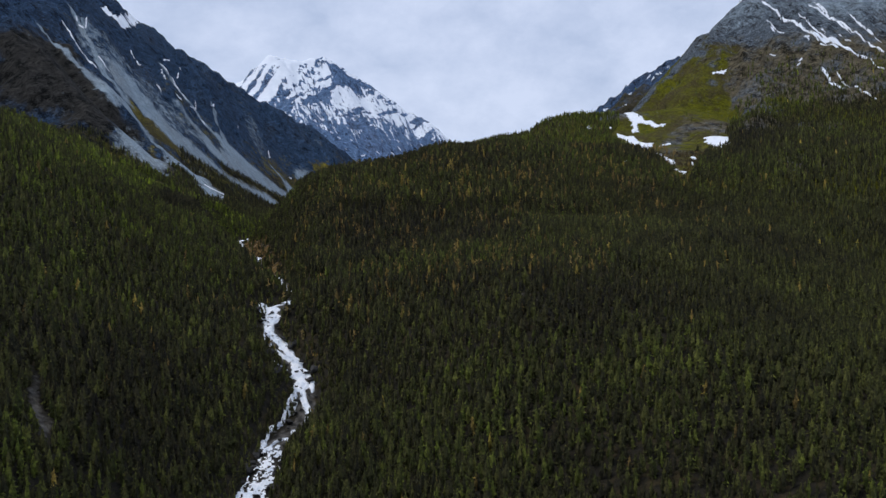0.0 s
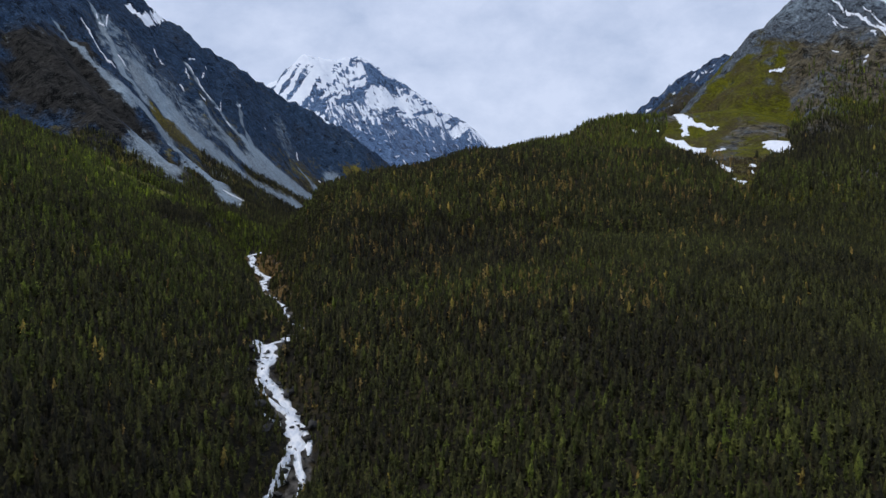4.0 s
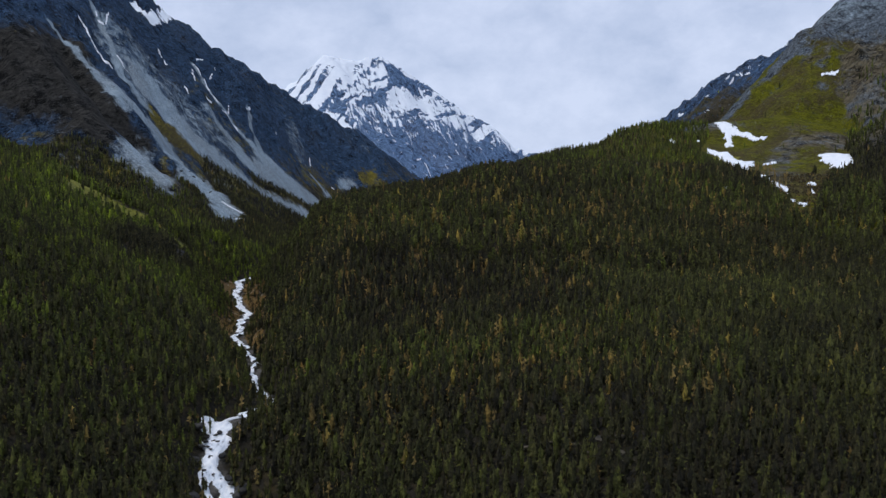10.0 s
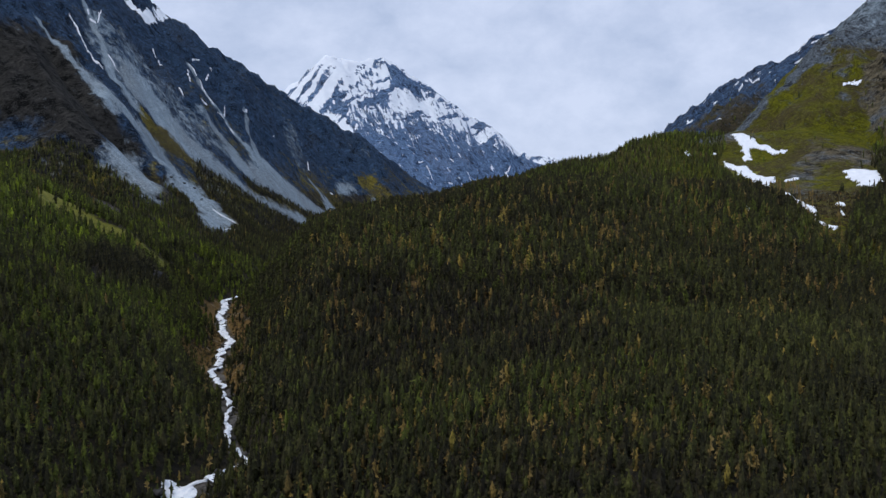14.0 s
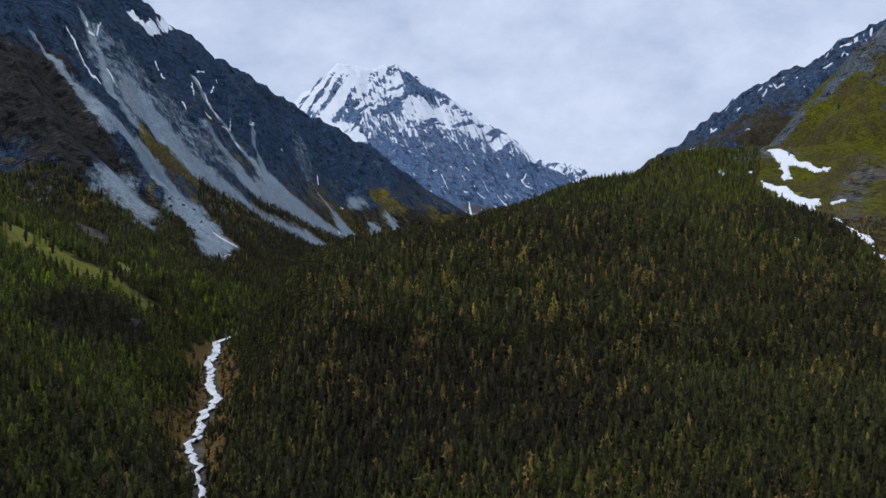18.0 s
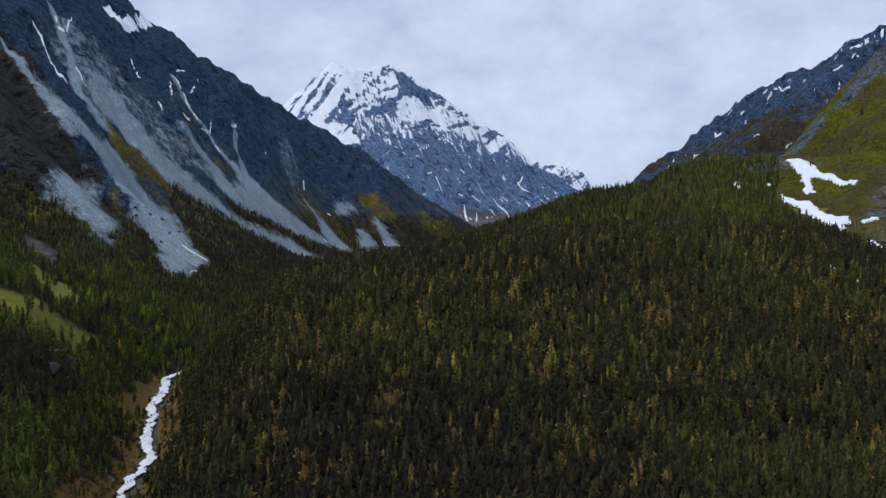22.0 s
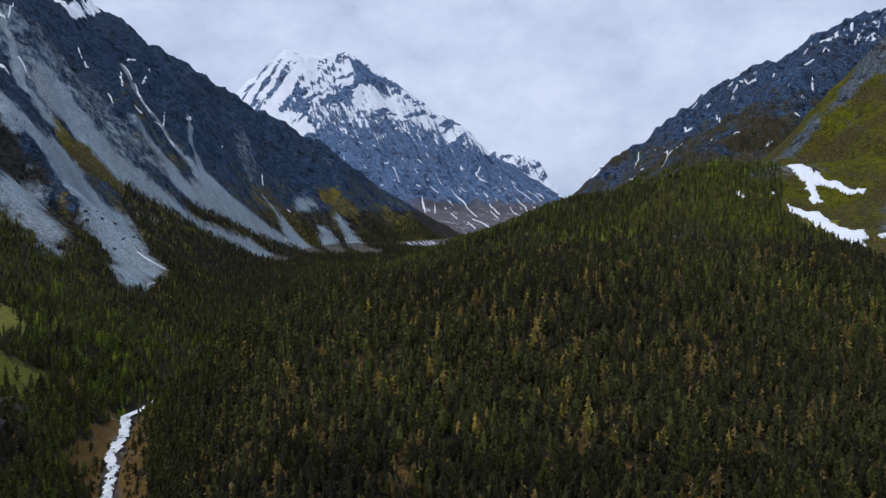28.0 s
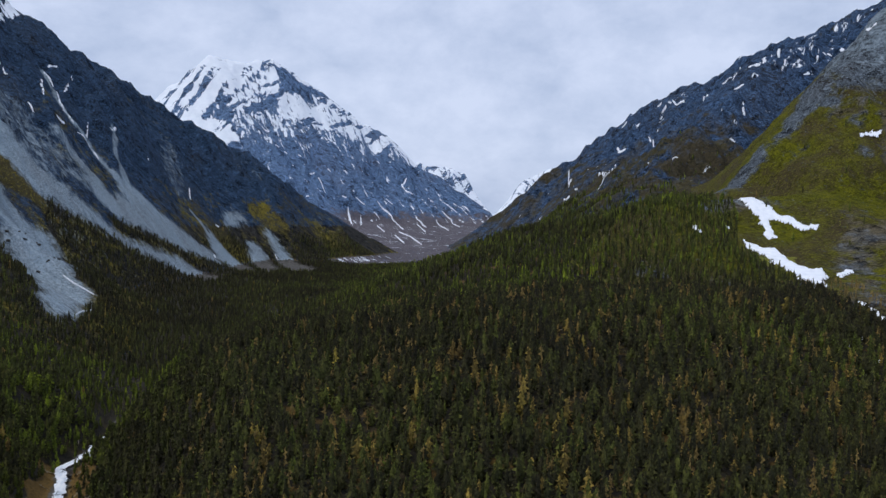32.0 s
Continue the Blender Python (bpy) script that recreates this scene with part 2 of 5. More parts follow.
# ---- materials ----
def node_material(name, roughness=0.9):
    m = bpy.data.materials.new(name)
    m.use_nodes = True
    b = m.node_tree.nodes["Principled BSDF"]
    b.inputs["Roughness"].default_value = roughness
    b.inputs["Specular IOR Level"].default_value = 0.25
    return m, m.node_tree.nodes, m.node_tree.links, b


def add_noise(m, size, detail=6.0, rough=0.55, stretch=(1, 1, 1)):
    """Noise by place in metres: size is that of its largest blots."""
    n, l = m.node_tree.nodes, m.node_tree.links
    geo = n.new("ShaderNodeNewGeometry")
    mp = n.new("ShaderNodeMapping")
    mp.inputs["Scale"].default_value = tuple(s / size for s in stretch)
    t = n.new("ShaderNodeTexNoise")
    t.inputs["Scale"].default_value, t.inputs["Detail"].default_value, t.inputs["Roughness"].default_value = 1.0, detail, rough
    l.new(geo.outputs["Position"], mp.inputs["Vector"])
    l.new(mp.outputs["Vector"], t.inputs["Vector"])
    return t.outputs["Fac"]


def crack_noise(m, size, turn, long=1.6, detail=7.0):
    """Ridged noise for broken rock: bright along edges and joints, drawn out a little along the beds."""
    n, l = m.node_tree.nodes, m.node_tree.links
    geo = n.new("ShaderNodeNewGeometry")
    mp = n.new("ShaderNodeMapping")
    mp.vector_type = "TEXTURE"
    mp.inputs["Rotation"].default_value = (0.3, 0.25, radians(turn))
    mp.inputs["Scale"].default_value = (size, size * long, size)
    t = n.new("ShaderNodeTexNoise")
    t.noise_type = "RIDGED_MULTIFRACTAL"
    for key, value in (("Scale", 1.0), ("Detail", detail), ("Roughness", 0.62), ("Offset", 0.9), ("Gain", 1.6)):
        t.inputs[key].default_value = value
    t.normalize = True
    l.new(geo.outputs["Position"], mp.inputs["Vector"])
    l.new(mp.outputs["Vector"], t.inputs["Vector"])
    return t.outputs["Fac"]


def fall_noise(m, size, turn, long=7.0, detail=6.0, rough=0.62):
    """Noise drawn out down the slope of a face whose crest runs at that turn."""
    n, l = m.node_tree.nodes, m.node_tree.links
    geo = n.new("ShaderNodeNewGeometry")
    mp = n.new("ShaderNodeMapping")
    mp.vector_type = "TEXTURE"
    mp.inputs["Rotation"].default_value = (0, 0, radians(turn))
    mp.inputs["Scale"].default_value = (size, size * long, size * long)
    t = n.new("ShaderNodeTexNoise")
    t.inputs["Scale"].default_value, t.inputs["Detail"].default_value, t.inputs["Roughness"].default_value = 1.0, detail, rough
    l.new(geo.outputs["Position"], mp.inputs["Vector"])
    l.new(mp.outputs["Vector"], t.inputs["Vector"])
    return t.outputs["Fac"]


def ramp(m, fac, *stops):
    n, l = m.node_tree.nodes, m.node_tree.links
    r = n.new("ShaderNodeValToRGB")
    e = r.color_ramp.elements
    while len(e) < len(stops):
        e.new(0.5)
    for k, (at, c) in enumerate(stops):
        e[k].position, e[k].color = at, (*c, 1) if len(c) == 3 else c
    l.new(fac, r.inputs["Fac"])
    return r.outputs["Color"]


def calc(m, op, a, b, c=None):
    n, l = m.node_tree.nodes, m.node_tree.links
    k = n.new("ShaderNodeMath")
    k.operation = op
    for slot, v in enumerate((a, b, c)):
        if v is None:
            continue
        if isinstance(v, (int, float)):
            k.inputs[slot].default_value = v
        else:
            l.new(v, k.inputs[slot])
    return k.outputs[0]


def mix(m, fac, a, b):
    n, l = m.node_tree.nodes, m.node_tree.links
    k = n.new("ShaderNodeMix")
    k.data_type = "RGBA"
    for slot, v in (("Factor", fac), ("A", a), ("B", b)):
        if isinstance(v, (int, float)):
            k.inputs[slot].default_value = v
        elif isinstance(v, tuple):
            k.inputs[slot].default_value = (*v, 1)
        else:
            l.new(v, k.inputs[slot])
    return k.outputs["Result"]


def attr(m, name):
    a = m.node_tree.nodes.new("ShaderNodeAttribute")
    a.attribute_name = name
    return a.outputs["Fac"]


def bump(m, height, strength, distance):
    n, l = m.node_tree.nodes, m.node_tree.links
    b = n.new("ShaderNodeBump")
    b.inputs["Strength"].default_value, b.inputs["Distance"].default_value = strength, distance
    l.new(height, b.inputs["Height"])
    l.new(b.outputs["Normal"], n["Principled BSDF"].inputs["Normal"])


def mask(m, name, noise, spread, soft=0.12):
    """A share from a vertex attribute, its border broken up by noise."""
    v = calc(m, "MULTIPLY_ADD", calc(m, "SUBTRACT", noise, 0.5), spread, attr(m, name))
    k = m.node_tree.nodes.new("ShaderNodeMapRange")
    k.inputs["From Min"].default_value, k.inputs["From Max"].default_value = 0.5 - soft, 0.5 + soft
    m.node_tree.links.new(v, k.inputs["Value"])
    return k.outputs["Result"]


def land_material(name, rock_dark, rock_light, grass_dark, grass_light, brown, grain, turn, veins=0.45, rib_turn=None, outcrop=1.0, crag=((0.010, 0.012, 0.015), (0.042, 0.042, 0.040))):
    """Rock with scree, meadow and snow, each where its attribute says."""
    m, n, l, b = node_material(name)
    b.inputs["Specular IOR Level"].default_value = 0.05
    grey = lambda v: (v, v, v)
    times = lambda c, k: tuple(min(0.9, q * k) for q in c)
    big, mid = add_noise(m, 90 * grain, 6, 0.6), add_noise(m, 12 * grain, 9, 0.72)
    patch = add_noise(m, 34 * grain, 8, 0.68)
    fine = add_noise(m, 2.4 * grain, 5, 0.7)
    streak = fall_noise(m, 4.5 * grain, turn, 3.2, 8, 0.72)
    speck = add_noise(m, 5 * grain, 6, 0.8)
    rib = fall_noise(m, 26 * grain, turn, 3.5, 8, 0.66)
    # dark beds and lighter broken rock, brown weathered patches, pale stones
    rock = mix(m, ramp(m, mid, (0.38, grey(0)), (0.66, grey(1))), rock_dark, rock_light)
    rock = mix(m, ramp(m, patch, (0.50, grey(0)), (0.62, grey(0.8 * outcrop))), rock, times(rock_light, 1.7))
    rock = mix(m, ramp(m, rib, (0.46, grey(0)), (0.60, grey(0.8))), rock, times(rock_dark, 0.6))
    rock = mix(m, ramp(m, streak, (0.52, grey(0)), (0.70, grey(0.75))), rock, times(rock_light, 1.7))
    rock = mix(m, ramp(m, big, (0.50, grey(0)), (0.64, grey(0.5))), rock, brown)
    rock = mix(m, ramp(m, speck, (0.53, grey(0)), (0.59, grey(0.9))), rock, times(rock_light, 3.2))
    rock = mix(m, ramp(m, speck, (0.36, grey(0.9)), (0.45, grey(0))), rock, times(rock_dark, 0.4))
    # joints, ledges and pale edges of the broken beds
    ledge = fall_noise(m, 3.0 * grain, turn + 75, 3.5, 6, 0.75)
    cracks, grit = crack_noise(m, 16 * grain, turn + 20), add_noise(m, 1.9 * grain, 4, 0.8)
    rock = mix(m, ramp(m, cracks, (0.22, grey(0.7)), (0.42, grey(0))), rock, times(rock_dark, 0.45))
    rock = mix(m, ramp(m, cracks, (0.72, grey(0)), (0.86, grey(0.45))), rock, times(rock_light, 1.8))
    rock = mix(m, ramp(m, ledge, (0.56, grey(0)), (0.62, grey(0.8))), rock, times(rock_light, 3.4))
    rock = mix(m, ramp(m, ledge, (0.37, grey(0.9)), (0.43, grey(0))), rock, times(rock_dark, 0.3))
    rock = mix(m, ramp(m, grit, (0.54, grey(0)), (0.61, grey(0.8))), rock, times(rock_light, 2.6))
    rock = mix(m, ramp(m, grit, (0.38, grey(0.85)), (0.46, grey(0))), rock, times(rock_dark, 0.35))
    # darker crags and heath of another rock
    heath = mix(m, ramp(m, mid, (0.40, grey(0)), (0.64, grey(1))), *crag)
    heath = mix(m, ramp(m, speck, (0.56, grey(0)), (0.62, grey(0.8))), heath, times(crag[1], 2.8))
    heath = mix(m, ramp(m, cracks, (0.30, grey(0.9)), (0.50, grey(0))), heath, times(crag[0], 0.5))
    heath = mix(m, ramp(m, cracks, (0.68, grey(0)), (0.84, grey(0.5))), heath, times(crag[1], 1.9))
    heath = mix(m, ramp(m, big, (0.55, grey(0)), (0.62, grey(0.3))), heath, times(brown, 0.8))
    heath = mix(m, ramp(m, ledge, (0.54, grey(0)), (0.60, grey(0.75))), heath, times(crag[1], 2.6))
    heath = mix(m, ramp(m, ledge, (0.40, grey(0.9)), (0.47, grey(0))), heath, times(crag[0], 0.4))
    heath = mix(m, ramp(m, grit, (0.55, grey(0)), (0.62, grey(0.8))), heath, times(crag[1], 2.4))
    rock = mix(m, mask(m, "dry", patch, 1.3), rock, heath)
    scree = mix(m, ramp(m, streak, (0.3, grey(0)), (0.7, grey(1))), (0.165, 0.225, 0.275), (0.31, 0.39, 0.45))
    scree = mix(m, ramp(m, rib, (0.40, grey(0)), (0.62, grey(0.6))), scree, (0.14, 0.155, 0.165))
    scree = mix(m, ramp(m, fine, (0.45, grey(0)), (0.75, grey(0.5))), scree, (0.08, 0.09, 0.095))
    scree = mix(m, ramp(m, grit, (0.52, grey(0)), (0.62, grey(0.7))), scree, (0.42, 0.48, 0.52))
    scree = mix(m, ramp(m, grit, (0.36, grey(0.6)), (0.43, grey(0))), scree, (0.06, 0.075, 0.085))
    # turf with brown heath, stones and dark tussocks
    grass = mix(m, ramp(m, mid, (0.34, grey(0)), (0.66, grey(1))), grass_dark, grass_light)
    grass = mix(m, ramp(m, big, (0.42, grey(0)), (0.56, grey(0.85))), grass, brown)
    grass = mix(m, ramp(m, patch, (0.54, grey(0)), (0.64, grey(0.8))), grass, times(brown, 0.8))
    grass = mix(m, ramp(m, fine, (0.5, grey(0)), (0.75, grey(0.6))), grass, (0.035, 0.032, 0.016))
    tuft = add_noise(m, 5.5 * grain, 7, 0.75)
    grass = mix(m, ramp(m, tuft, (0.40, grey(0.75)), (0.50, grey(0))), grass, times(grass_dark, 0.45))
    grass = mix(m, ramp(m, speck, (0.60, grey(0)), (0.66, grey(0.8))), grass, times(rock_light, 2.0))
    grass = mix(m, ramp(m, grit, (0.54, grey(0)), (0.62, grey(0.6))), grass, times(grass_light, 1.5))
    grass = mix(m, ramp(m, grit, (0.38, grey(0.7)), (0.45, grey(0))), grass, times(grass_dark, 0.4))
    snow = mix(m, ramp(m, mid, (0.3, grey(0)), (0.7, grey(1))), (0.72, 0.77, 0.84), (0.85, 0.89, 0.94))
    col = mix(m, mask(m, "grass", calc(m, "MULTIPLY_ADD", mid, 0.5, calc(m, "MULTIPLY", patch, 0.5)), 2.6), rock, grass)
    col = mix(m, mask(m, "scree", calc(m, "MULTIPLY_ADD", mid, 0.5, calc(m, "MULTIPLY", streak, 0.5)), 1.9, 0.16), col, scree)
    # snow: fields by attribute, broken into streaks that run down the face, and bare ribs
    vein = calc(m, "SUBTRACT", 1.0, calc(m, "ABSOLUTE", calc(m, "MULTIPLY_ADD", rib, 2.0, -1.0), 0.0))
    lying = calc(m, "MULTIPLY_ADD", calc(m, "SUBTRACT", vein, 0.8), veins, attr(m, "snow"))
    lying = calc(m, "MULTIPLY_ADD", calc(m, "SUBTRACT", fall_noise(m, 7 * grain, turn, 4.5, 7, 0.68), 0.5), 1.7, lying)
    lying = calc(m, "MULTIPLY_ADD", calc(m, "SUBTRACT", mid, 0.5), 0.6, lying)
    bare = n.new("ShaderNodeMapRange")
    bare.inputs["From Min"].default_value, bare.inputs["From Max"].default_value = 0.52, 0.57
    l.new(fall_noise(m, 22 * grain, turn + 9 if rib_turn is None else rib_turn, 6.0, 7, 0.6), bare.inputs["Value"])
    lying = calc(m, "MULTIPLY_ADD", bare.outputs["Result"], -0.72, lying)
    k = n.new("ShaderNodeMapRange")
    k.inputs["From Min"].default_value, k.inputs["From Max"].default_value = 0.46, 0.54
    l.new(lying, k.inputs["Value"])
    col = mix(m, k.outputs["Result"], col, snow)
    l.new(col, b.inputs["Base Color"])
    bump(m, calc(m, "MULTIPLY_ADD", rib, 1.2, calc(m, "MULTIPLY_ADD", fine, 0.35, mid)), 0.7, 4.0 * grain)
    return m


def ground_material():
    """Forest floor: litter darkened for tree shade, moss, low shrubs and dry yellow grass."""
    m, n, l, b = node_material("forest_floor")
    big, mid, fine = add_noise(m, 7, 6, 0.68), add_noise(m, 5, 6, 0.65), add_noise(m, 0.9, 4, 0.6)
    # litter nearly black: the shade in the gaps is put into its colour
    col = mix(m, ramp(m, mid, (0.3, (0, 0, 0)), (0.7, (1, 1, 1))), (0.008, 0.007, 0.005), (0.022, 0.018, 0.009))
    col = mix(m, ramp(m, big, (0.51, (0, 0, 0)), (0.60, (0.5, 0.5, 0.5))), col, (0.062, 0.044, 0.013))
    col = mix(m, mask(m, "dry", mid, 0.9), col, mix(m, ramp(m, fine, (0.35, (0, 0, 0)), (0.65, (1, 1, 1))), (0.060, 0.034, 0.008), (0.23, 0.135, 0.026)))
    meadow = mix(m, ramp(m, mid, (0.3, (0, 0, 0)), (0.7, (1, 1, 1))), (0.09, 0.10, 0.008), (0.20, 0.19, 0.016))
    col = mix(m, mask(m, "grass", mid, 0.7), col, meadow)
    rock = mix(m, ramp(m, mid, (0.35, (0, 0, 0)), (0.65, (1, 1, 1))), (0.022, 0.020, 0.018), (0.14, 0.13, 0.115))
    col = mix(m, mask(m, "scree", mid, 0.8), col, rock)
    col = mix(m, mask(m, "snow", mid, 0.5, 0.05), col, (0.85, 0.87, 0.9))
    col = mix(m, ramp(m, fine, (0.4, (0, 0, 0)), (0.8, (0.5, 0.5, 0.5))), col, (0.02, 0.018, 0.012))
    l.new(col, b.inputs["Base Color"])
    bump(m, calc(m, "MULTIPLY_ADD", mid, 3.0, fine), 0.8, 0.8)
    return m


def foliage_material(name, stops, single=False):
    """Needles: each tree has a tint of its own, with darker and lighter tufts."""
    m, n, l, b = node_material(name, 0.8)
    if single:
        tint = ramp(m, n.new("ShaderNodeObjectInfo").outputs["Random"], *stops)
    else:
        tint = ramp(m, attr(m, "tint"), *stops)
    stand_tone = ramp(m, add_noise(m, 110, 3, 0.5), (0.38, (0.74, 0.68, 0.74)), (0.62, (1.18, 1.2, 1.0)))
    tuft = ramp(m, add_noise(m, 0.9, 4, 0.75), (0.32, (0.30, 0.30, 0.32)), (0.68, (1.75, 1.75, 1.65)))
    bough = ramp(m, n.new("ShaderNodeNewGeometry").outputs["Random Per Island"], (0.0, (0.42, 0.42, 0.45)), (0.55, (0.95, 0.95, 0.92)), (1.0, (2.0, 1.95, 1.7)))
    for other in (tuft, stand_tone, bough):
        k = n.new("ShaderNodeMix")
        k.data_type, k.blend_type = "RGBA", "MULTIPLY"
        k.inputs["Factor"].default_value = 1.0
        l.new(tint, k.inputs["A"])
        l.new(other, k.inputs["B"])
        tint = k.outputs["Result"]
    l.new(tint, b.inputs["Base Color"])
    bump(m, add_noise(m, 0.5, 4, 0.7), 1.0, 0.5)
    return m


def plain_material(name, dark, light, size, roughness=0.85, relief=0.3):
    m, n, l, b = node_material(name, roughness)
    f = add_noise(m, size, 6, 0.6)
    l.new(ramp(m, f, (0.3, dark), (0.7, light)), b.inputs["Base Color"])
    bump(m, f, 0.6, relief)
    return m


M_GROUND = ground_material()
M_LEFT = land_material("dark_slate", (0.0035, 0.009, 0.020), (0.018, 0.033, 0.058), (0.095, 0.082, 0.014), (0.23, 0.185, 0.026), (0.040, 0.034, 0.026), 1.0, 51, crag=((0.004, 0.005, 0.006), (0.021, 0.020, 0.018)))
# far peaks: rock colours pushed to blue, painting in the haze of distance
M_PEAK = land_material("haze_tinted_rock", (0.020, 0.040, 0.080), (0.070, 0.110, 0.180), (0.10, 0.09, 0.105), (0.17, 0.155, 0.17), (0.095, 0.085, 0.095), 2.0, 24, 0.7, -24, 0.5)
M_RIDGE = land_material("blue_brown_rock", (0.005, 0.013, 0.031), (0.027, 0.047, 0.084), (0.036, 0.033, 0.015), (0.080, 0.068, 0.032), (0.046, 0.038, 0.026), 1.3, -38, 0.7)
M_RIGHT = land_material("alpine_meadow", (0.014, 0.018, 0.024), (0.060, 0.072, 0.084), (0.046, 0.050, 0.005), (0.130, 0.126, 0.008), (0.058, 0.042, 0.026), 0.7, 20, crag=((0.018, 0.016, 0.010), (0.066, 0.056, 0.036)))
GREENS = [(0.0, (0.025, 0.022, 0.011)), (0.3, (0.040, 0.040, 0.014)), (0.55, (0.059, 0.064, 0.016)), (0.8, (0.070, 0.090, 0.013)), (0.945, (0.120, 0.150, 0.012)), (0.96, (0.20, 0.145, 0.038)), (1.0, (0.15, 0.105, 0.034))]
M_NEEDLES = foliage_material("pine_needles", GREENS)
M_NEEDLES_SINGLE = foliage_material("pine_needles_single", [(0.0, (0.025, 0.022, 0.011)), (0.5, (0.040, 0.039, 0.014)), (0.85, (0.059, 0.063, 0.016)), (1.0, (0.070, 0.084, 0.013))], True)
M_BARK = plain_material("bark", (0.035, 0.026, 0.02), (0.10, 0.08, 0.06), 0.3)
M_SNOW = plain_material("old_snow", (0.70, 0.74, 0.80), (0.88, 0.90, 0.93), 4.0, 0.6)
M_STONE = plain_material("grey_boulder", (0.012, 0.012, 0.012), (0.065, 0.062, 0.058), 2.0)
M_LEDGE = plain_material("tan_ledge", (0.030, 0.027, 0.020), (0.125, 0.108, 0.078), 1.6)


# ---- ground and mountains: one sheet, cut where the landforms meet ----
def rows_between(*stretches):
    out = []
    for a, b, step in stretches:
        out += list(np.arange(a, b, step))
    return np.array(out + [stretches[-1][1]])


CENTRE = (0.0, -60.0)
RADII = rows_between((0.1, 60, 6.0), (60, 380, 5.0), (380, 1150, 3.6), (1150, 2600, 6.0), (2600, 3650, 50.0), (3650, 4970, 11.0))
FAN_TURN = np.radians(rows_between((-36, -31, 0.5), (-31, 31, 0.12), (31, 36, 0.5)))
REST_TURN = np.radians(np.arange(36, 324.1, 4.0))
LABELS = {
    -1: ("ground", "forest floor of the valley, moss, litter and dry grass"),
    0: ("mountain_left", "dark slate mountainside with grey scree chutes and snow streaks"),
    1: ("snow_peak", "snow-covered twin-topped peak with dark rock ribs"),
    2: ("mountain_far", "distant snowy peaks behind the valley head"),
    3: ("ridge_right", "craggy dark ridge with snow in its gullies"),
    4: ("mountain_right", "rounded mountain shoulder with mustard meadow and grey rock"),
}


def polyline_share(x, y, line, width):
    """1 on a line in the plan (x, y, half width), 0 beyond it."""
    best = np.zeros(np.shape(x))
    for (ax, ay, aw), (bx, by, bw) in zip(line, line[1:]):
        dx, dy = bx - ax, by - ay
        t = np.clip(((x - ax) * dx + (y - ay) * dy) / (dx * dx + dy * dy), 0, 1)
        d = np.hypot(x - ax - t * dx, y - ay - t * dy)
        best = np.maximum(best, 1 - d / (2 * width * (aw + (bw - aw) * t)) )
    return np.clip(best, 0, 1)


# scree fans, meadows and wooded tongues as outlines in the plan; chutes and snow streaks as x, y, half width
FAN_BUTTRESS = [(-481, 1271), (-452, 1243), (-424, 1247), (-426, 1311), (-409, 1326), (-397, 1318), (-376, 1311), (-359, 1328), (-346, 1318), (-287, 1166), (-263, 1150), (-245, 1051), (-252, 1031), (-258, 1032), (-270, 1056), (-326, 1160), (-337, 1164), (-343, 1180), (-351, 1185), (-374, 1197), (-393, 1204), (-417, 1200), (-450, 1234)]
FAN_BROAD = [(-491, 1379), (-474, 1370), (-450, 1352), (-440, 1370), (-415, 1377), (-397, 1371), (-381, 1378), (-356, 1415), (-328, 1452), (-327, 1469), (-343, 1456), (-361, 1450), (-372, 1443), (-388, 1431), (-409, 1427), (-425, 1426), (-444, 1424), (-465, 1427), (-489, 1431)]
FAN_LONG = [(-426, 1527), (-406, 1520), (-387, 1516), (-371, 1489), (-344, 1493), (-320, 1544), (-290, 1600), (-259, 1666), (-269, 1684), (-303, 1654), (-333, 1633), (-355, 1630), (-370, 1628), (-377, 1600), (-358, 1572), (-362, 1537), (-391, 1539), (-415, 1547)]
FAN_EDGE = [(-333, 1456), (-311, 1508), (-288, 1558), (-245, 1582), (-243, 1535), (-284, 1515), (-309, 1477), (-325, 1453)]
TALUS_BLOCK = [(-360, 1055), (-386, 1167), (-373, 1173), (-338, 1082), (-338, 1116), (-305, 1057), (-299, 1029), (-308, 1031), (-325, 1050), (-350, 1056)]
TALUS_STRIP = [(-349, 1006), (-336, 997), (-309, 965), (-298, 940), (-322, 958)]
HEAD_UPPER = [(-290, 1870), (-279, 1908), (-261, 1904), (-281, 1843)]
HEAD_FIRST = [(-294, 1758), (-278, 1748), (-226, 1732), (-222, 1682), (-252, 1681), (-269, 1672), (-281, 1714)]
HEAD_SECOND = [(-249, 1855), (-240, 1863), (-222, 1851), (-190, 1747), (-202, 1703), (-242, 1810)]
HEAD_THIRD = [(-236, 1915), (-228, 1923), (-207, 1903), (-182, 1877), (-139, 1804), (-171, 1733), (-213, 1877)]
MEADOW_STRIP = [(-437, 1335), (-425, 1378), (-403, 1380), (-388, 1373), (-366, 1363), (-388, 1348), (-400, 1340), (-419, 1315)]
MEADOW_LEDGE = [(-371, 1172), (-360, 1183), (-348, 1184), (-345, 1176), (-360, 1165)]
MEADOW_RIB = [(-352, 1568), (-331, 1579), (-326, 1578), (-342, 1562)]
MEADOW_HEAD = [(-272, 1946), (-243, 1996), (-229, 1979), (-202, 1971), (-191, 1942), (-231, 1912), (-266, 1918)]
MEADOW_HEAD_LOW = [(-253, 1931), (-213, 1914), (-199, 1886), (-222, 1880), (-247, 1899)]
MEADOW_TRACK = [(-279, 766), (-269, 782), (-231, 758), (-212, 780), (-205, 812), (-195, 764), (-203, 731), (-231, 733), (-255, 724)]
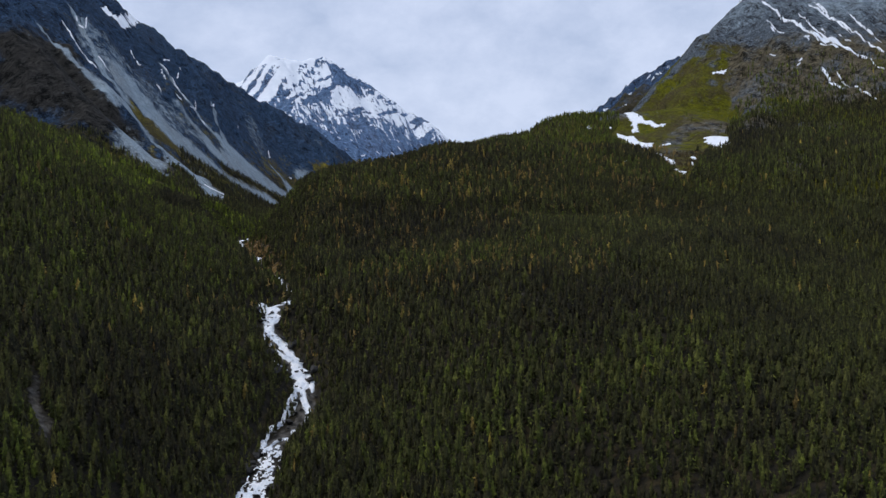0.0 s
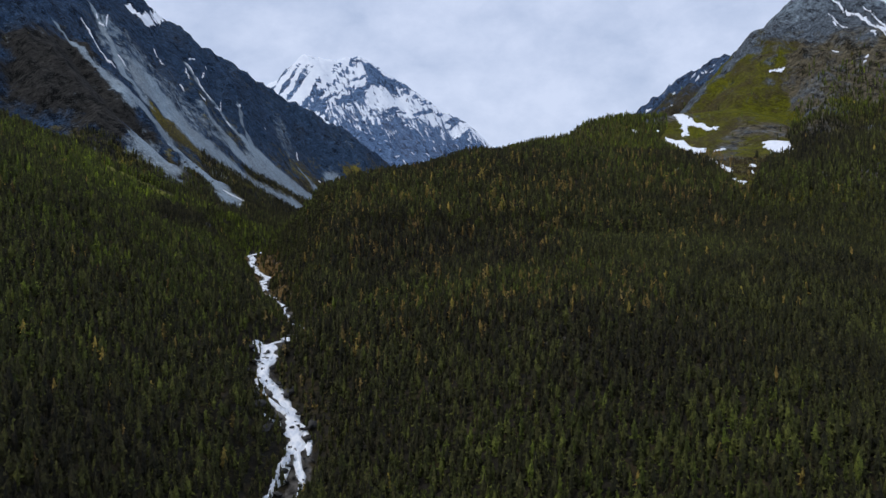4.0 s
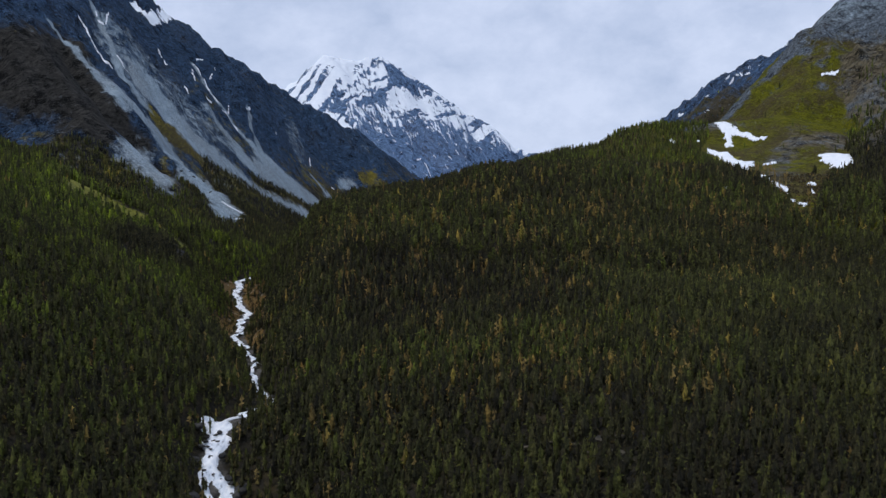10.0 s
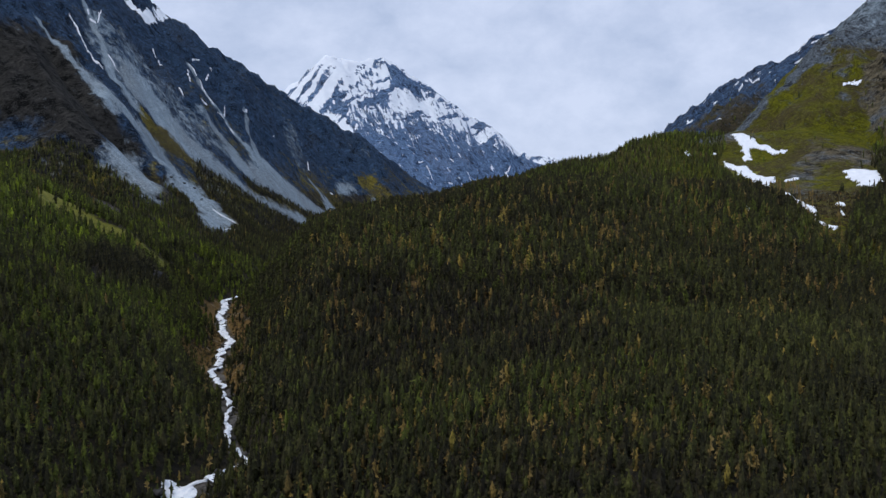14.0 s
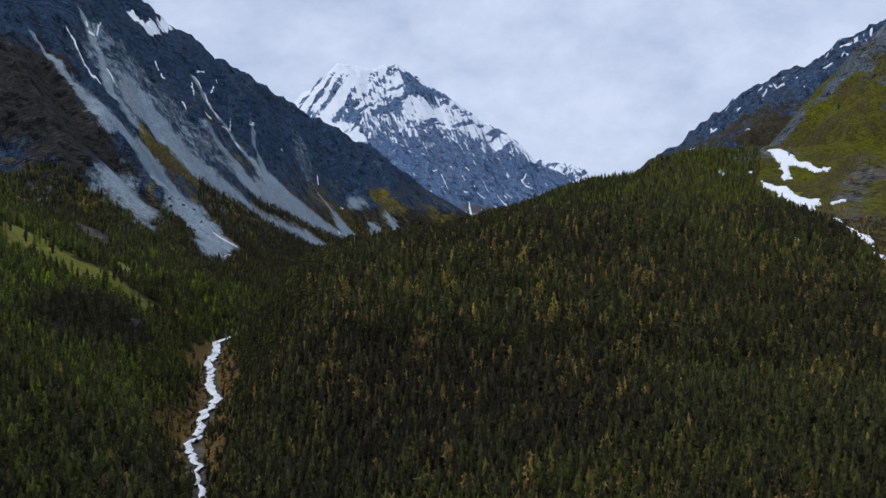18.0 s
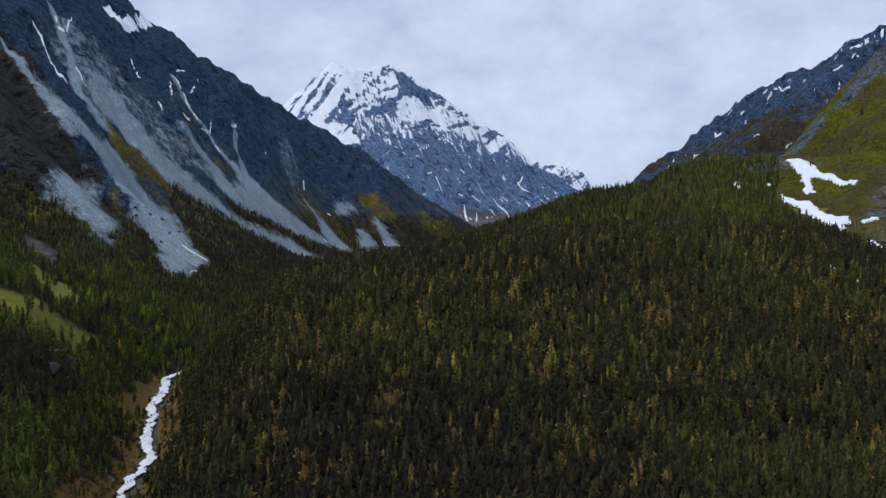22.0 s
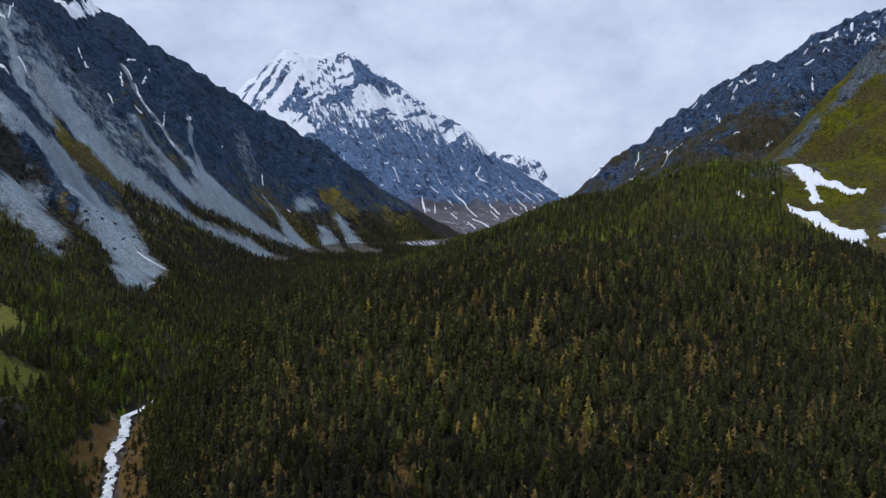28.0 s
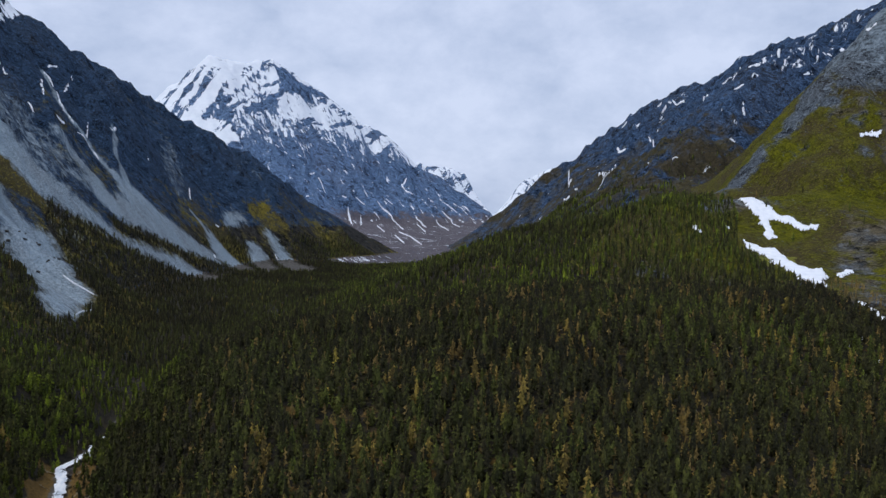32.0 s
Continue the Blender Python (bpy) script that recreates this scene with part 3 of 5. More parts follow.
MEADOW_BRIGHT = [(-297, 912), (-277, 894), (-257, 882), (-223, 832), (-222, 804), (-235, 798)]
TONGUE_LOWER = [(-388, 1364), (-371, 1402), (-337, 1447), (-308, 1500), (-245, 1564), (-234, 1517), (-274, 1332), (-263, 1165), (-288, 1172), (-350, 1327), (-367, 1341)]
TONGUE_UPPER = [(-349, 1474), (-330, 1527), (-300, 1579), (-253, 1677), (-235, 1626), (-293, 1548), (-314, 1496), (-332, 1465)]
TONGUE_BUTTRESS = [(-371, 1047), (-349, 1054), (-322, 1043), (-299, 1021), (-290, 1033), (-337, 1158), (-325, 1158), (-271, 1053), (-256, 1022), (-259, 985), (-283, 886)]
TALUS_NEAR = [(-140, 320), (-128, 302), (-117, 283), (-112, 271), (-116, 270), (-128, 288)]
CHUTE_HIGH = [(-496, 1689, 3.0), (-465, 1644, 3.3), (-434, 1612, 3.5), (-411, 1610, 3.9), (-376, 1597, 5.4), (-358, 1600, 6.9)]
CHUTE_FORK = [(-413, 1718, 2.1), (-390, 1653, 2.8), (-369, 1622, 3.9)]
CHUTE_THIN = [(-465, 1427, 1.7), (-456, 1469, 1.8), (-440, 1481, 2.5), (-423, 1477, 2.8)]
CHUTE_HEAD = [(-317, 1753, 2.1), (-300, 1747, 2.9), (-282, 1727, 3.2)]
SCREE = [TALUS_NEAR, FAN_BUTTRESS, FAN_BROAD, FAN_LONG, FAN_EDGE, TALUS_BLOCK, TALUS_STRIP, HEAD_UPPER, HEAD_FIRST, HEAD_SECOND, HEAD_THIRD]
CHUTE_BUTTRESS = [(-550, 1314, 3), (-482, 1257, 4), (-410, 1195, 6)]
CHUTE_BROAD = [(-571, 1474, 3), (-549, 1456, 3), (-506, 1400, 4), (-478, 1351, 6), (-445, 1335, 8)]
PALE_FACE = [(-378, 1890, 12), (-360, 1835, 16), (-338, 1767, 10)]
CHUTE_LOW = [(-331, 1448, 2.6), (-315, 1475, 3.0), (-299, 1519, 3.2), (-279, 1552, 3.0), (-245, 1563, 2.6)]
CHUTES = [CHUTE_LOW, CHUTE_BUTTRESS, CHUTE_BROAD, CHUTE_HIGH, CHUTE_FORK, CHUTE_THIN, CHUTE_HEAD]
MEADOWS = [MEADOW_STRIP, MEADOW_LEDGE, MEADOW_RIB, MEADOW_HEAD, MEADOW_HEAD_LOW, MEADOW_TRACK, MEADOW_BRIGHT]
PEAK_BASIN = [(-1000, 4200), (-850, 4080), (-723, 4060), (-600, 4160), (-525, 4200), (-540, 4050), (-556, 3929), (-600, 3775), (-628, 3728), (-585, 3690), (-560, 3630), (-640, 3560), (-900, 3640), (-1050, 3900)]
PEAK_BAND = [(-535, 4190), (-545, 3955), (-498, 3915), (-419, 3915), (-330, 3950), (-258, 4030), (-154, 4150), (-64, 4185), (60, 4290), (150, 4400), (80, 4440), (-103, 4390), (-300, 4330)]
PEAK_BARE = [(-505, 4150), (-440, 4190), (-360, 4215), (-345, 4130), (-400, 4070), (-450, 4030)]
BARE_RIBS = [[(-722, 3960, 7), (-762, 3862, 12), (-807, 3808, 8)], [(-690, 3940, 6), (-725, 3832, 12), (-756, 3760, 10)], [(-806, 3995, 7), (-853, 3916, 9)], [(-625, 3920, 6), (-655, 3788, 11), (-678, 3728, 16)], [(-629, 3810, 5), (-635, 3735, 9)], [(-581, 4100, 8), (-597, 3986, 8)], [(-540, 4150, 8), (-575, 3930, 9), (-640, 3720, 10)]]
CRAGS = [(-549, 1178), (-527, 1206), (-539, 1334), (-482, 1268), (-423, 1195), (-386, 1186), (-373, 1177), (-369, 1053), (-396, 1045), (-439, 1076), (-476, 1074), (-499, 1071)]
TONGUE_FOOT = [(-470, 1040), (-418, 1045), (-372, 1062), (-350, 1040), (-330, 960), (-400, 985), (-470, 1010)]
TONGUES = [TONGUE_LOWER, TONGUE_UPPER, TONGUE_BUTTRESS, TONGUE_FOOT]
THIN_SCREE = [(-567, 1493), (-545, 1400), (-480, 1350), (-425, 1382), (-385, 1385), (-363, 1514), (-433, 1520), (-508, 1533), (-545, 1512)]
TRACK = [(-318, 905, 1.3), (-300, 890, 1.3), (-270, 851, 1.2), (-236, 807, 1.1), (-214, 788, 0.8)]
STREAK_C = [(-591, 1684, 8), (-558, 1669, 8), (-574, 1792, 8)]
STREAK_I = [(430, 1147, 3), (440, 1116, 3), (451, 1085, 3)]
STREAK_J = [(448, 1129, 3), (454, 1099, 3), (459, 1076, 3)]
STREAK_K = [(390, 1164, 2), (401, 1148, 2)]
STREAK_L = [(423, 1059, 2), (424, 1014, 2)]
STREAK_M = [(428, 1126, 3), (430, 1115, 3)]
STREAKS = [STREAK_C, STREAK_I, STREAK_J, STREAK_K, STREAK_L, STREAK_M]
MEADOW_RIM = [(190, 1115), (225, 1130), (325, 1185), (430, 1255), (600, 1335)]
CLEARING = [(195, 1062), (236, 1122), (268, 1136), (315, 1155), (340, 1129), (331, 1069), (281, 948), (267, 878), (227, 824), (210, 780), (188, 737), (184, 756), (187, 823), (181, 905), (174, 975), (193, 1030)]


def inside(x, y, outline):
    """Whether places lie inside an outline of the plan."""
    odd = np.zeros(np.shape(x), bool)
    for (ax, ay), (bx, by) in zip(outline, outline[1:] + outline[:1]):
        if ay != by:
            odd ^= ((ay > y) != (by > y)) & (x < (bx - ax) * (y - ay) / (by - ay) + ax)
    return odd


def outline_share(x, y, outline, soft):
    """0.5 on an outline in the plan, rising inwards and falling outwards."""
    p = np.array(outline, float)
    share = np.zeros(np.shape(x))
    near = (x > p[:, 0].min() - soft) & (x < p[:, 0].max() + soft) & (y > p[:, 1].min() - soft) & (y < p[:, 1].max() + soft)
    if not near.any():
        return share
    qx, qy = x[near], y[near]
    d = np.full(qx.shape, 1e9)
    for (ax, ay), (bx, by) in zip(outline, outline[1:] + outline[:1]):
        dx, dy = bx - ax, by - ay
        t = np.clip(((qx - ax) * dx + (qy - ay) * dy) / (dx * dx + dy * dy + 1e-9), 0, 1)
        d = np.minimum(d, np.hypot(qx - ax - t * dx, qy - ay - t * dy))
    share[near] = np.clip(0.5 + np.where(inside(qx, qy, outline), d, -d) / (2 * soft), 0, 1)
    return share


def surface(x, y, h, part):
    """Shares of snow, scree and meadow."""
    n1, n2, n3 = fbm(x, y, 70, 4), fbm(x + 900, y, 160, 4), fbm(x + 333, y, 14, 3)
    snow, scree, grass = np.zeros_like(h), np.zeros_like(h), np.zeros_like(h)
    left, peak, far, ridge, right = (part == k for k in range(5))
    for outline in SCREE:
        scree = np.maximum(scree, outline_share(x + 10 * (n3 - 0.5), y, outline, 3 if outline is TALUS_NEAR else 16) * (0.62 if outline is TALUS_NEAR else 1.0))
    for line in CHUTES:
        scree = np.maximum(scree, polyline_share(x + 8 * (n3 - 0.5), y, line, 1.2))
    scree = np.maximum(scree, 0.46 * polyline_share(x + 12 * (n3 - 0.5), y, PALE_FACE, 1.5))
    scree = np.where(left, np.maximum(scree, 0.16 + 0.4 * (n1 - 0.5)), np.where(part == -1, scree, 0))
    scree = np.where(part == -1, np.maximum(scree, 0.9 * polyline_share(x, y, TRACK, 1.0)), scree)
    strip = np.zeros_like(h)
    for line in STREAKS:
        strip = np.maximum(strip, polyline_share(x + 8 * (n3 - 0.5), y, line, 0.8))
    grass = np.where(left, 0.15 + 0.25 * smooth(190, 70, h) + 0.7 * (n2 - 0.5), grass)
    grass = np.where(left, np.maximum(grass, 0.22 * outline_share(x, y, CRAGS, 25) + 1.0 * (n1 - 0.5)), grass)
    grass = np.where(left, grass - 0.25 * smooth(0.4, 0.7, outline_share(x, y, CRAGS, 25)), grass)
    scree = np.where(left, np.maximum(scree, 0.43 * smooth(0.3, 0.7, outline_share(x, y, THIN_SCREE, 30)) + 0.25 * (n3 - 0.5)), scree)
    tongue = np.max([outline_share(x, y, line, 10) for line in TONGUES], axis=0)
    grass = np.where(left, np.where(tongue > 0.4, 0.4, grass), grass)
    strip = strip * (0.6 + 0.9 * n3)
    snow = np.where(left, np.maximum(1.15 * strip, smooth(330, 470, h) * 0.25 + 0.3 * (n1 - 0.6)), snow)
    # the twin-topped peak: a white basin on one side of the spur, a bare face with flecks on the other, a white crest
    wx, wy = x + 40 * (n3 - 0.5) + 30 * (n1 - 0.5), y + 60 * (n1 - 0.5)
    basin = smooth(0.35, 0.62, outline_share(wx, wy, PEAK_BASIN, 45))
    band = smooth(0.30, 0.70, outline_share(wx, wy, PEAK_BAND, 60)) * (0.50 + 0.8 * (fbm(1.3 * x + 0.4 * y, 0.3 * y, 26, 3) - 0.35))
    face = 0.16 + 0.30 * smooth(260, 480, h + 60 * (n1 - 0.5)) + 0.25 * (n3 - 0.5)
    crest = 0.80 * smooth(90, 25, np.abs(y - np.interp(x, (-723, -520, -300, 88, 430), (4018, 4197, 4290, 4400, 4500)))) * smooth(240, 380, h)
    snow = np.where(peak, np.maximum(np.maximum(face, crest * (x > -420)), np.maximum(1.05 * basin, band)), snow)
    snow = np.where(peak, snow - 0.9 * smooth(0.4, 0.6, outline_share(wx, wy, PEAK_BARE, 30)), snow)
    for line in BARE_RIBS:
        snow = np.where(peak, snow - 1.0 * polyline_share(x + 34 * (n3 - 0.5), y, line, 1.0), snow)
    snow = np.where(far, 0.60, snow)
    grass = np.where(peak, 0.9 * smooth(160, 60, h), grass)
    snow = np.where(peak & (h < 140), 0.2 + 0.3 * (n1 - 0.5), snow)
    snow = np.where(ridge, 0.09 + 0.12 * smooth(260, 480, h) + 0.3 * (n1 - 0.5), snow)
    grass = np.where(ridge, 0.46 * smooth(300, 170, h - 0.12 * (x - 300)) + 0.7 * (n2 - 0.5) + 0.5 * (n1 - 0.5) + 0.08, grass)
    scree = np.where(ridge, 0.18 * (n2 > 0.55), scree)
    grass = np.where(right, 0.76 - 0.6 * smooth(200, 270, h) - 0.8 * (n2 - 0.5) - 2.3 * (n1 - 0.5) - 0.3 * smooth(60, 25, np.hypot(x - 222, 0.6 * (y - 955)) + 40 * (n3 - 0.5)) - 0.4 * smooth(45, 15, np.hypot(x - 296, 0.7 * (y - 1122)) + 30 * (n3 - 0.5)) - 0.8 * smooth(345, 385, x) * smooth(105, 150, h) - 0.55 * smooth(30, 4, line_far(x + 60 * (n3 - 0.5) + 80 * (n1 - 0.5), y, ROCK_RIB)) + 0.25 * smooth(130, 110, h) * smooth(300, 270, x) - 0.55 * smooth(18, 3, line_far(x + 40 * (n3 - 0.5), y, MEADOW_RIM)), grass)
    scree = np.where(right, 0.12 + 0.5 * (n1 - 0.45) + 0.35 * smooth(200, 270, h), scree)
    snow = np.where(right, 1.2 * strip, snow)
    grass = np.where((part >= 5) | (part == -1), 0.18 + 0.6 * inside(x, y, CLEARING), grass)
    for line in MEADOWS:
        grass = np.maximum(grass, outline_share(x, y, line, 12) * np.where(left, 1.3 if line is MEADOW_STRIP else 0.66, 0.95))
    return snow, scree, grass


def bank_share(x, y):
    """Dry brown turf on the banks of the upper rapids."""
    d, _ = river_near(x, y)
    return smooth(17, 7, d + 22 * (fbm(x, y, 14, 3) - 0.5)) * smooth(560, 620, y) * smooth(860, 800, y)


def sheet_object(name, verts, faces, shares, material):
    used = np.unique(faces)
    back = np.full(len(verts), -1)
    back[used] = np.arange(len(used))
    me = bpy.data.meshes.new(name)
    f = back[faces].astype(np.int32)
    me.vertices.add(len(used))
    me.vertices.foreach_set("co", verts[used].astype(np.float32).ravel())
    me.loops.add(f.size)
    me.loops.foreach_set("vertex_index", f.ravel())
    me.polygons.add(len(f))
    me.polygons.foreach_set("loop_start", np.arange(0, f.size, f.shape[1], dtype=np.int32))
    me.polygons.foreach_set("use_smooth", np.ones(len(f), bool))
    for key, values in shares.items():
        a = me.attributes.new(key, "FLOAT", "POINT")
        a.data.foreach_set("value", values[used].astype(np.float32))
    me.update(calc_edges=True)
    me.materials.append(material)
    return new(name, me)


def polar(turns, radii):
    a, r = np.meshgrid(turns, radii, indexing="ij")
    x, y = CENTRE[0] + r * np.sin(a), CENTRE[1] + r * np.cos(a)
    return x, y


def build_land():
    pieces = {k: [] for k in LABELS}
    all_v, all_p, offset = [], [], 0
    for turns, radii in ((FAN_TURN, RADII), (REST_TURN, RADII)):
        x, y = polar(turns, radii)
        h, part = heights(x, y)
        part = np.where(part >= 5, -1, part)
        # the lower end of a mountain's foot is valley ground
        na, nr = x.shape
        ids = offset + np.arange(na * nr).reshape(na, nr)
        quads = np.stack([ids[:-1, :-1], ids[1:, :-1], ids[1:, 1:], ids[:-1, 1:]], -1).reshape(-1, 4)
        of = part[:-1, :-1].ravel()
        all_v.append(np.stack([x.ravel(), y.ravel(), h.ravel()], -1))
        all_p.append(part.ravel())
        for k in pieces:
            pieces[k].append(quads[of == k])
        offset += na * nr
    verts, part = np.concatenate(all_v), np.concatenate(all_p)
    snow, scree, grass = surface(verts[:, 0], verts[:, 1], verts[:, 2], part)
    d, _ = river_near(verts[:, 0], verts[:, 1])
    # wet stones along the stream
    scree = np.where((part == -1) & (verts[:, 1] < 900), np.maximum(scree, 0.62 * smooth(6, 3, d)), scree)
    dry = 1.1 * bank_share(verts[:, 0], verts[:, 1])
    # tan turf in the gaps between the trees of the hill
    hx, hy = verts[:, 0], verts[:, 1]
    open_turf = smooth(0.60, 0.67, fbm(hx + 400, hy, 6.5, 2)) * smooth(-130, -90, hx) * smooth(230, 180, hx) * smooth(420, 560, hy) * smooth(1050, 950, hy)
    dry = np.maximum(dry, 0.57 * open_turf)
    dry = np.where(part == 0, 1.1 * np.max([outline_share(hx, hy, CRAGS, 40)] + [outline_share(hx, hy, line, 14) for line in TONGUES], axis=0), dry)
    dry = np.where((part == 0) & (verts[:, 2] < 75), 1.0, dry)
    dry = np.where(part == 4, 0.60 - 0.55 * smooth(190, 250, verts[:, 2]) - 0.3 * smooth(40, 10, line_far(hx, hy, MEADOW_RIM)), dry)
    dry = np.where(part == 3, 0.5 * smooth(300, 180, verts[:, 2]), dry)
    shares = {"snow": snow, "scree": scree, "grass": grass, "dry": dry}
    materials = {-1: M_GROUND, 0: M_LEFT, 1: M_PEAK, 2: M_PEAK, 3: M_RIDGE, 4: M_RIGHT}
    for k, (name, label) in LABELS.items():
        faces = np.concatenate(pieces[k])
        faces = faces[:, ::-1]
        if len(faces):
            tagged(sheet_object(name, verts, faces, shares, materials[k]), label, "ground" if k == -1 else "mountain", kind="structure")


build_land()


# ---- stream ----
def water_material():
    m, n, l, b = node_material("white_water", 0.35)
    f, g = add_noise(m, 2.4, 7, 0.7, (1, 0.5, 0.6)), add_noise(m, 9, 4, 0.6)
    foam = calc(m, "MULTIPLY_ADD", g, 0.5, f)
    l.new(ramp(m, foam, (0.55, (0.07, 0.085, 0.095)), (0.64, (0.64, 0.70, 0.78)), (0.84, (0.93, 0.95, 0.97))), b.inputs["Base Color"])
    bump(m, f, 1.0, 0.8)
    return m


M_WATER = water_material()


def resample(line, step):
    p = np.array(line, float)
    s = np.r_[0, np.cumsum(np.hypot(*np.diff(p[:, :2], axis=0).T))]
    q = np.arange(s[0], s[-1], step)
    out = np.stack([np.interp(q, s, p[:, k]) for k in range(p.shape[1])], -1)
    for _ in range(2):
        out[1:-1] = (out[:-2] + 2 * out[1:-1] + out[2:]) / 4
    return out


def stream_width(y):
    return np.interp(y, [200, 340, 430, 475, 487, 505, 560, 640, 700, 840, 870, 885, 900], [6, 5.6, 4.2, 3.5, 3.8, 1.1, 1.0, 1.4, 2.0, 2.2, 2.6, 4.0, 2.0])


# the strands of the fall and of the rapids below it: x, y, half width
FALL_STRANDS = [
    [(-83, 495, 0.6), (-87, 493, 0.8), (-90, 487, 0.8)],
    [(-90, 490, 4.2), (-89, 484, 4.8), (-88, 480, 4.3), (-88, 474, 2.6)],
    [(-89, 477, 1.9), (-87, 470, 2.6), (-87, 465, 1.8), (-86, 459, 1.2)],
    [(-86, 469, 1.6), (-81, 464, 2.6), (-77, 460, 2.6), (-73, 452, 2.0), (-69, 446, 2.8), (-66, 441, 1.7)],
    [(-87, 462, 1.0), (-82, 456, 1.2), (-76, 451, 1.4), (-72, 447, 1.1)],
    [(-86, 452, 0.5), (-82, 436, 0.5)],
    [(-80, 435, 0.4), (-77, 437, 0.4), (-73, 440, 0.6)],
]
RAPID_STRANDS = [
    [(-70, 444, 1.7), (-68, 437, 2.7), (-65, 429, 2.9), (-65, 423, 1.9)],
    [(-65, 442, 1.0), (-61, 432, 1.1), (-59, 422, 0.5)],
    [(-67, 424, 1.4), (-67, 415, 1.3), (-68, 406, 0.8), (-69, 400, 0.8), (-72, 392, 0.7), (-73, 387, 0.5), (-73, 379, 1.1), (-72, 369, 1.3)],
    [(-64, 425, 1.4), (-62, 418, 1.2), (-60, 412, 1.3), (-59, 400, 0.8)],
    [(-65, 417, 0.6), (-65, 410, 0.7), (-68, 404, 0.6)],
    [(-59, 381, 1.1), (-65, 385, 0.8), (-69, 382, 0.6), (-71, 374, 0.6)],
    [(-63, 392, 0.9), (-57, 367, 0.5)],
    [(-67, 378, 0.9), (-66, 368, 1.0)],
]


def strand_mesh(strand):
    """One strand of falling water that follows its bed."""
    p = resample(strand, 0.7)
    d = np.gradient(p[:, :2], axis=0)
    d /= np.linalg.norm(d, axis=1)[:, None] + 1e-9
    side = np.stack([d[:, 1], -d[:, 0]], -1)
    across = np.linspace(-1, 1, 9)
    w = p[:, 2] * (0.4 + 1.15 * fbm(p[:, 0] * 2, p[:, 1] * 2, 5, 4, 0.65))
    wob = (fbm(p[:, 0] + 90, p[:, 1], 6, 3) - 0.5) * 2.4
    pos = p[:, None, :2] + side[:, None, :] * (1.2 * across[None, :, None] * w[:, None, None] + wob[:, None, None])
    h, _ = heights(pos[..., 0], pos[..., 1])
    z = h + 0.75 + 0.8 * (fbm(pos[..., 0], pos[..., 1], 2.5, 3) - 0.5) - 1.2 * across[None, :] ** 6
    n, k = z.shape
    ids = np.arange(n * k).reshape(n, k)
    quads = np.stack([ids[:-1, :-1], ids[:-1, 1:], ids[1:, 1:], ids[1:, :-1]], -1)
    gap = fbm(pos[..., 0] * 2.2, pos[..., 1] * 0.9, 3.0, 4, 0.6)
    return np.concatenate([pos, z[..., None]], -1).reshape(-1, 3), quads[gap[:-1, :-1] < 0.74].reshape(-1, 4)


def build_stream():
    line = resample([p for p in RIVER if p[1] < 900], 1.0)
    d = np.gradient(line[:, :2], axis=0)
    d /= np.linalg.norm(d, axis=1)[:, None]
    side = np.stack([d[:, 1], -d[:, 0]], -1)
    across = np.linspace(-1, 1, 21)
    w = stream_width(line[:, 1]) * (0.35 + 1.3 * fbm(line[:, 0], line[:, 1], 7, 4, 0.65))
    wob = (fbm(line[:, 0] + 300, line[:, 1], 12, 4, 0.6) - 0.5) * 7
    pos = line[:, None, :2] + side[:, None, :] * (across[None, :, None] * w[:, None, None] + wob[:, None, None])
    z = line[:, None, 2] + 0.6 + 0.9 * (fbm(pos[..., 0], pos[..., 1], 3, 3) - 0.5) - 0.5 * across[None, :] ** 2
    verts = np.concatenate([pos, z[..., None]], -1).reshape(-1, 3)
    n, k = z.shape
    ids = np.arange(n * k).reshape(n, k)
    quads = np.stack([ids[:-1, :-1], ids[:-1, 1:], ids[1:, 1:], ids[1:, :-1]], -1)
    # the water parts round bare rocks and frays at its edges
    gap = fbm(pos[..., 0] * 2.4, pos[..., 1] * 1.1, 4.2, 4, 0.7) + 0.20 * np.abs(across[None, :]) ** 3 * np.ones_like(z)
    between = (line[:-1, None, 1] < 374) | (line[:-1, None, 1] > 492)
    quads = quads[(gap[:-1, :-1] < np.where(line[:-1, None, 1] < 376, 0.56, 0.70)) & between].reshape(-1, 4)
    for strand in FALL_STRANDS + RAPID_STRANDS:
        sv, sq = strand_mesh(strand)
        quads = np.concatenate([quads, sq + len(verts)])
        verts = np.concatenate([verts, sv])
    ob = sheet_object("stream", verts, quads, {}, M_WATER)
    tagged(ob, "white foaming mountain stream falling over rocks", "stream", kind="structure")


build_stream()


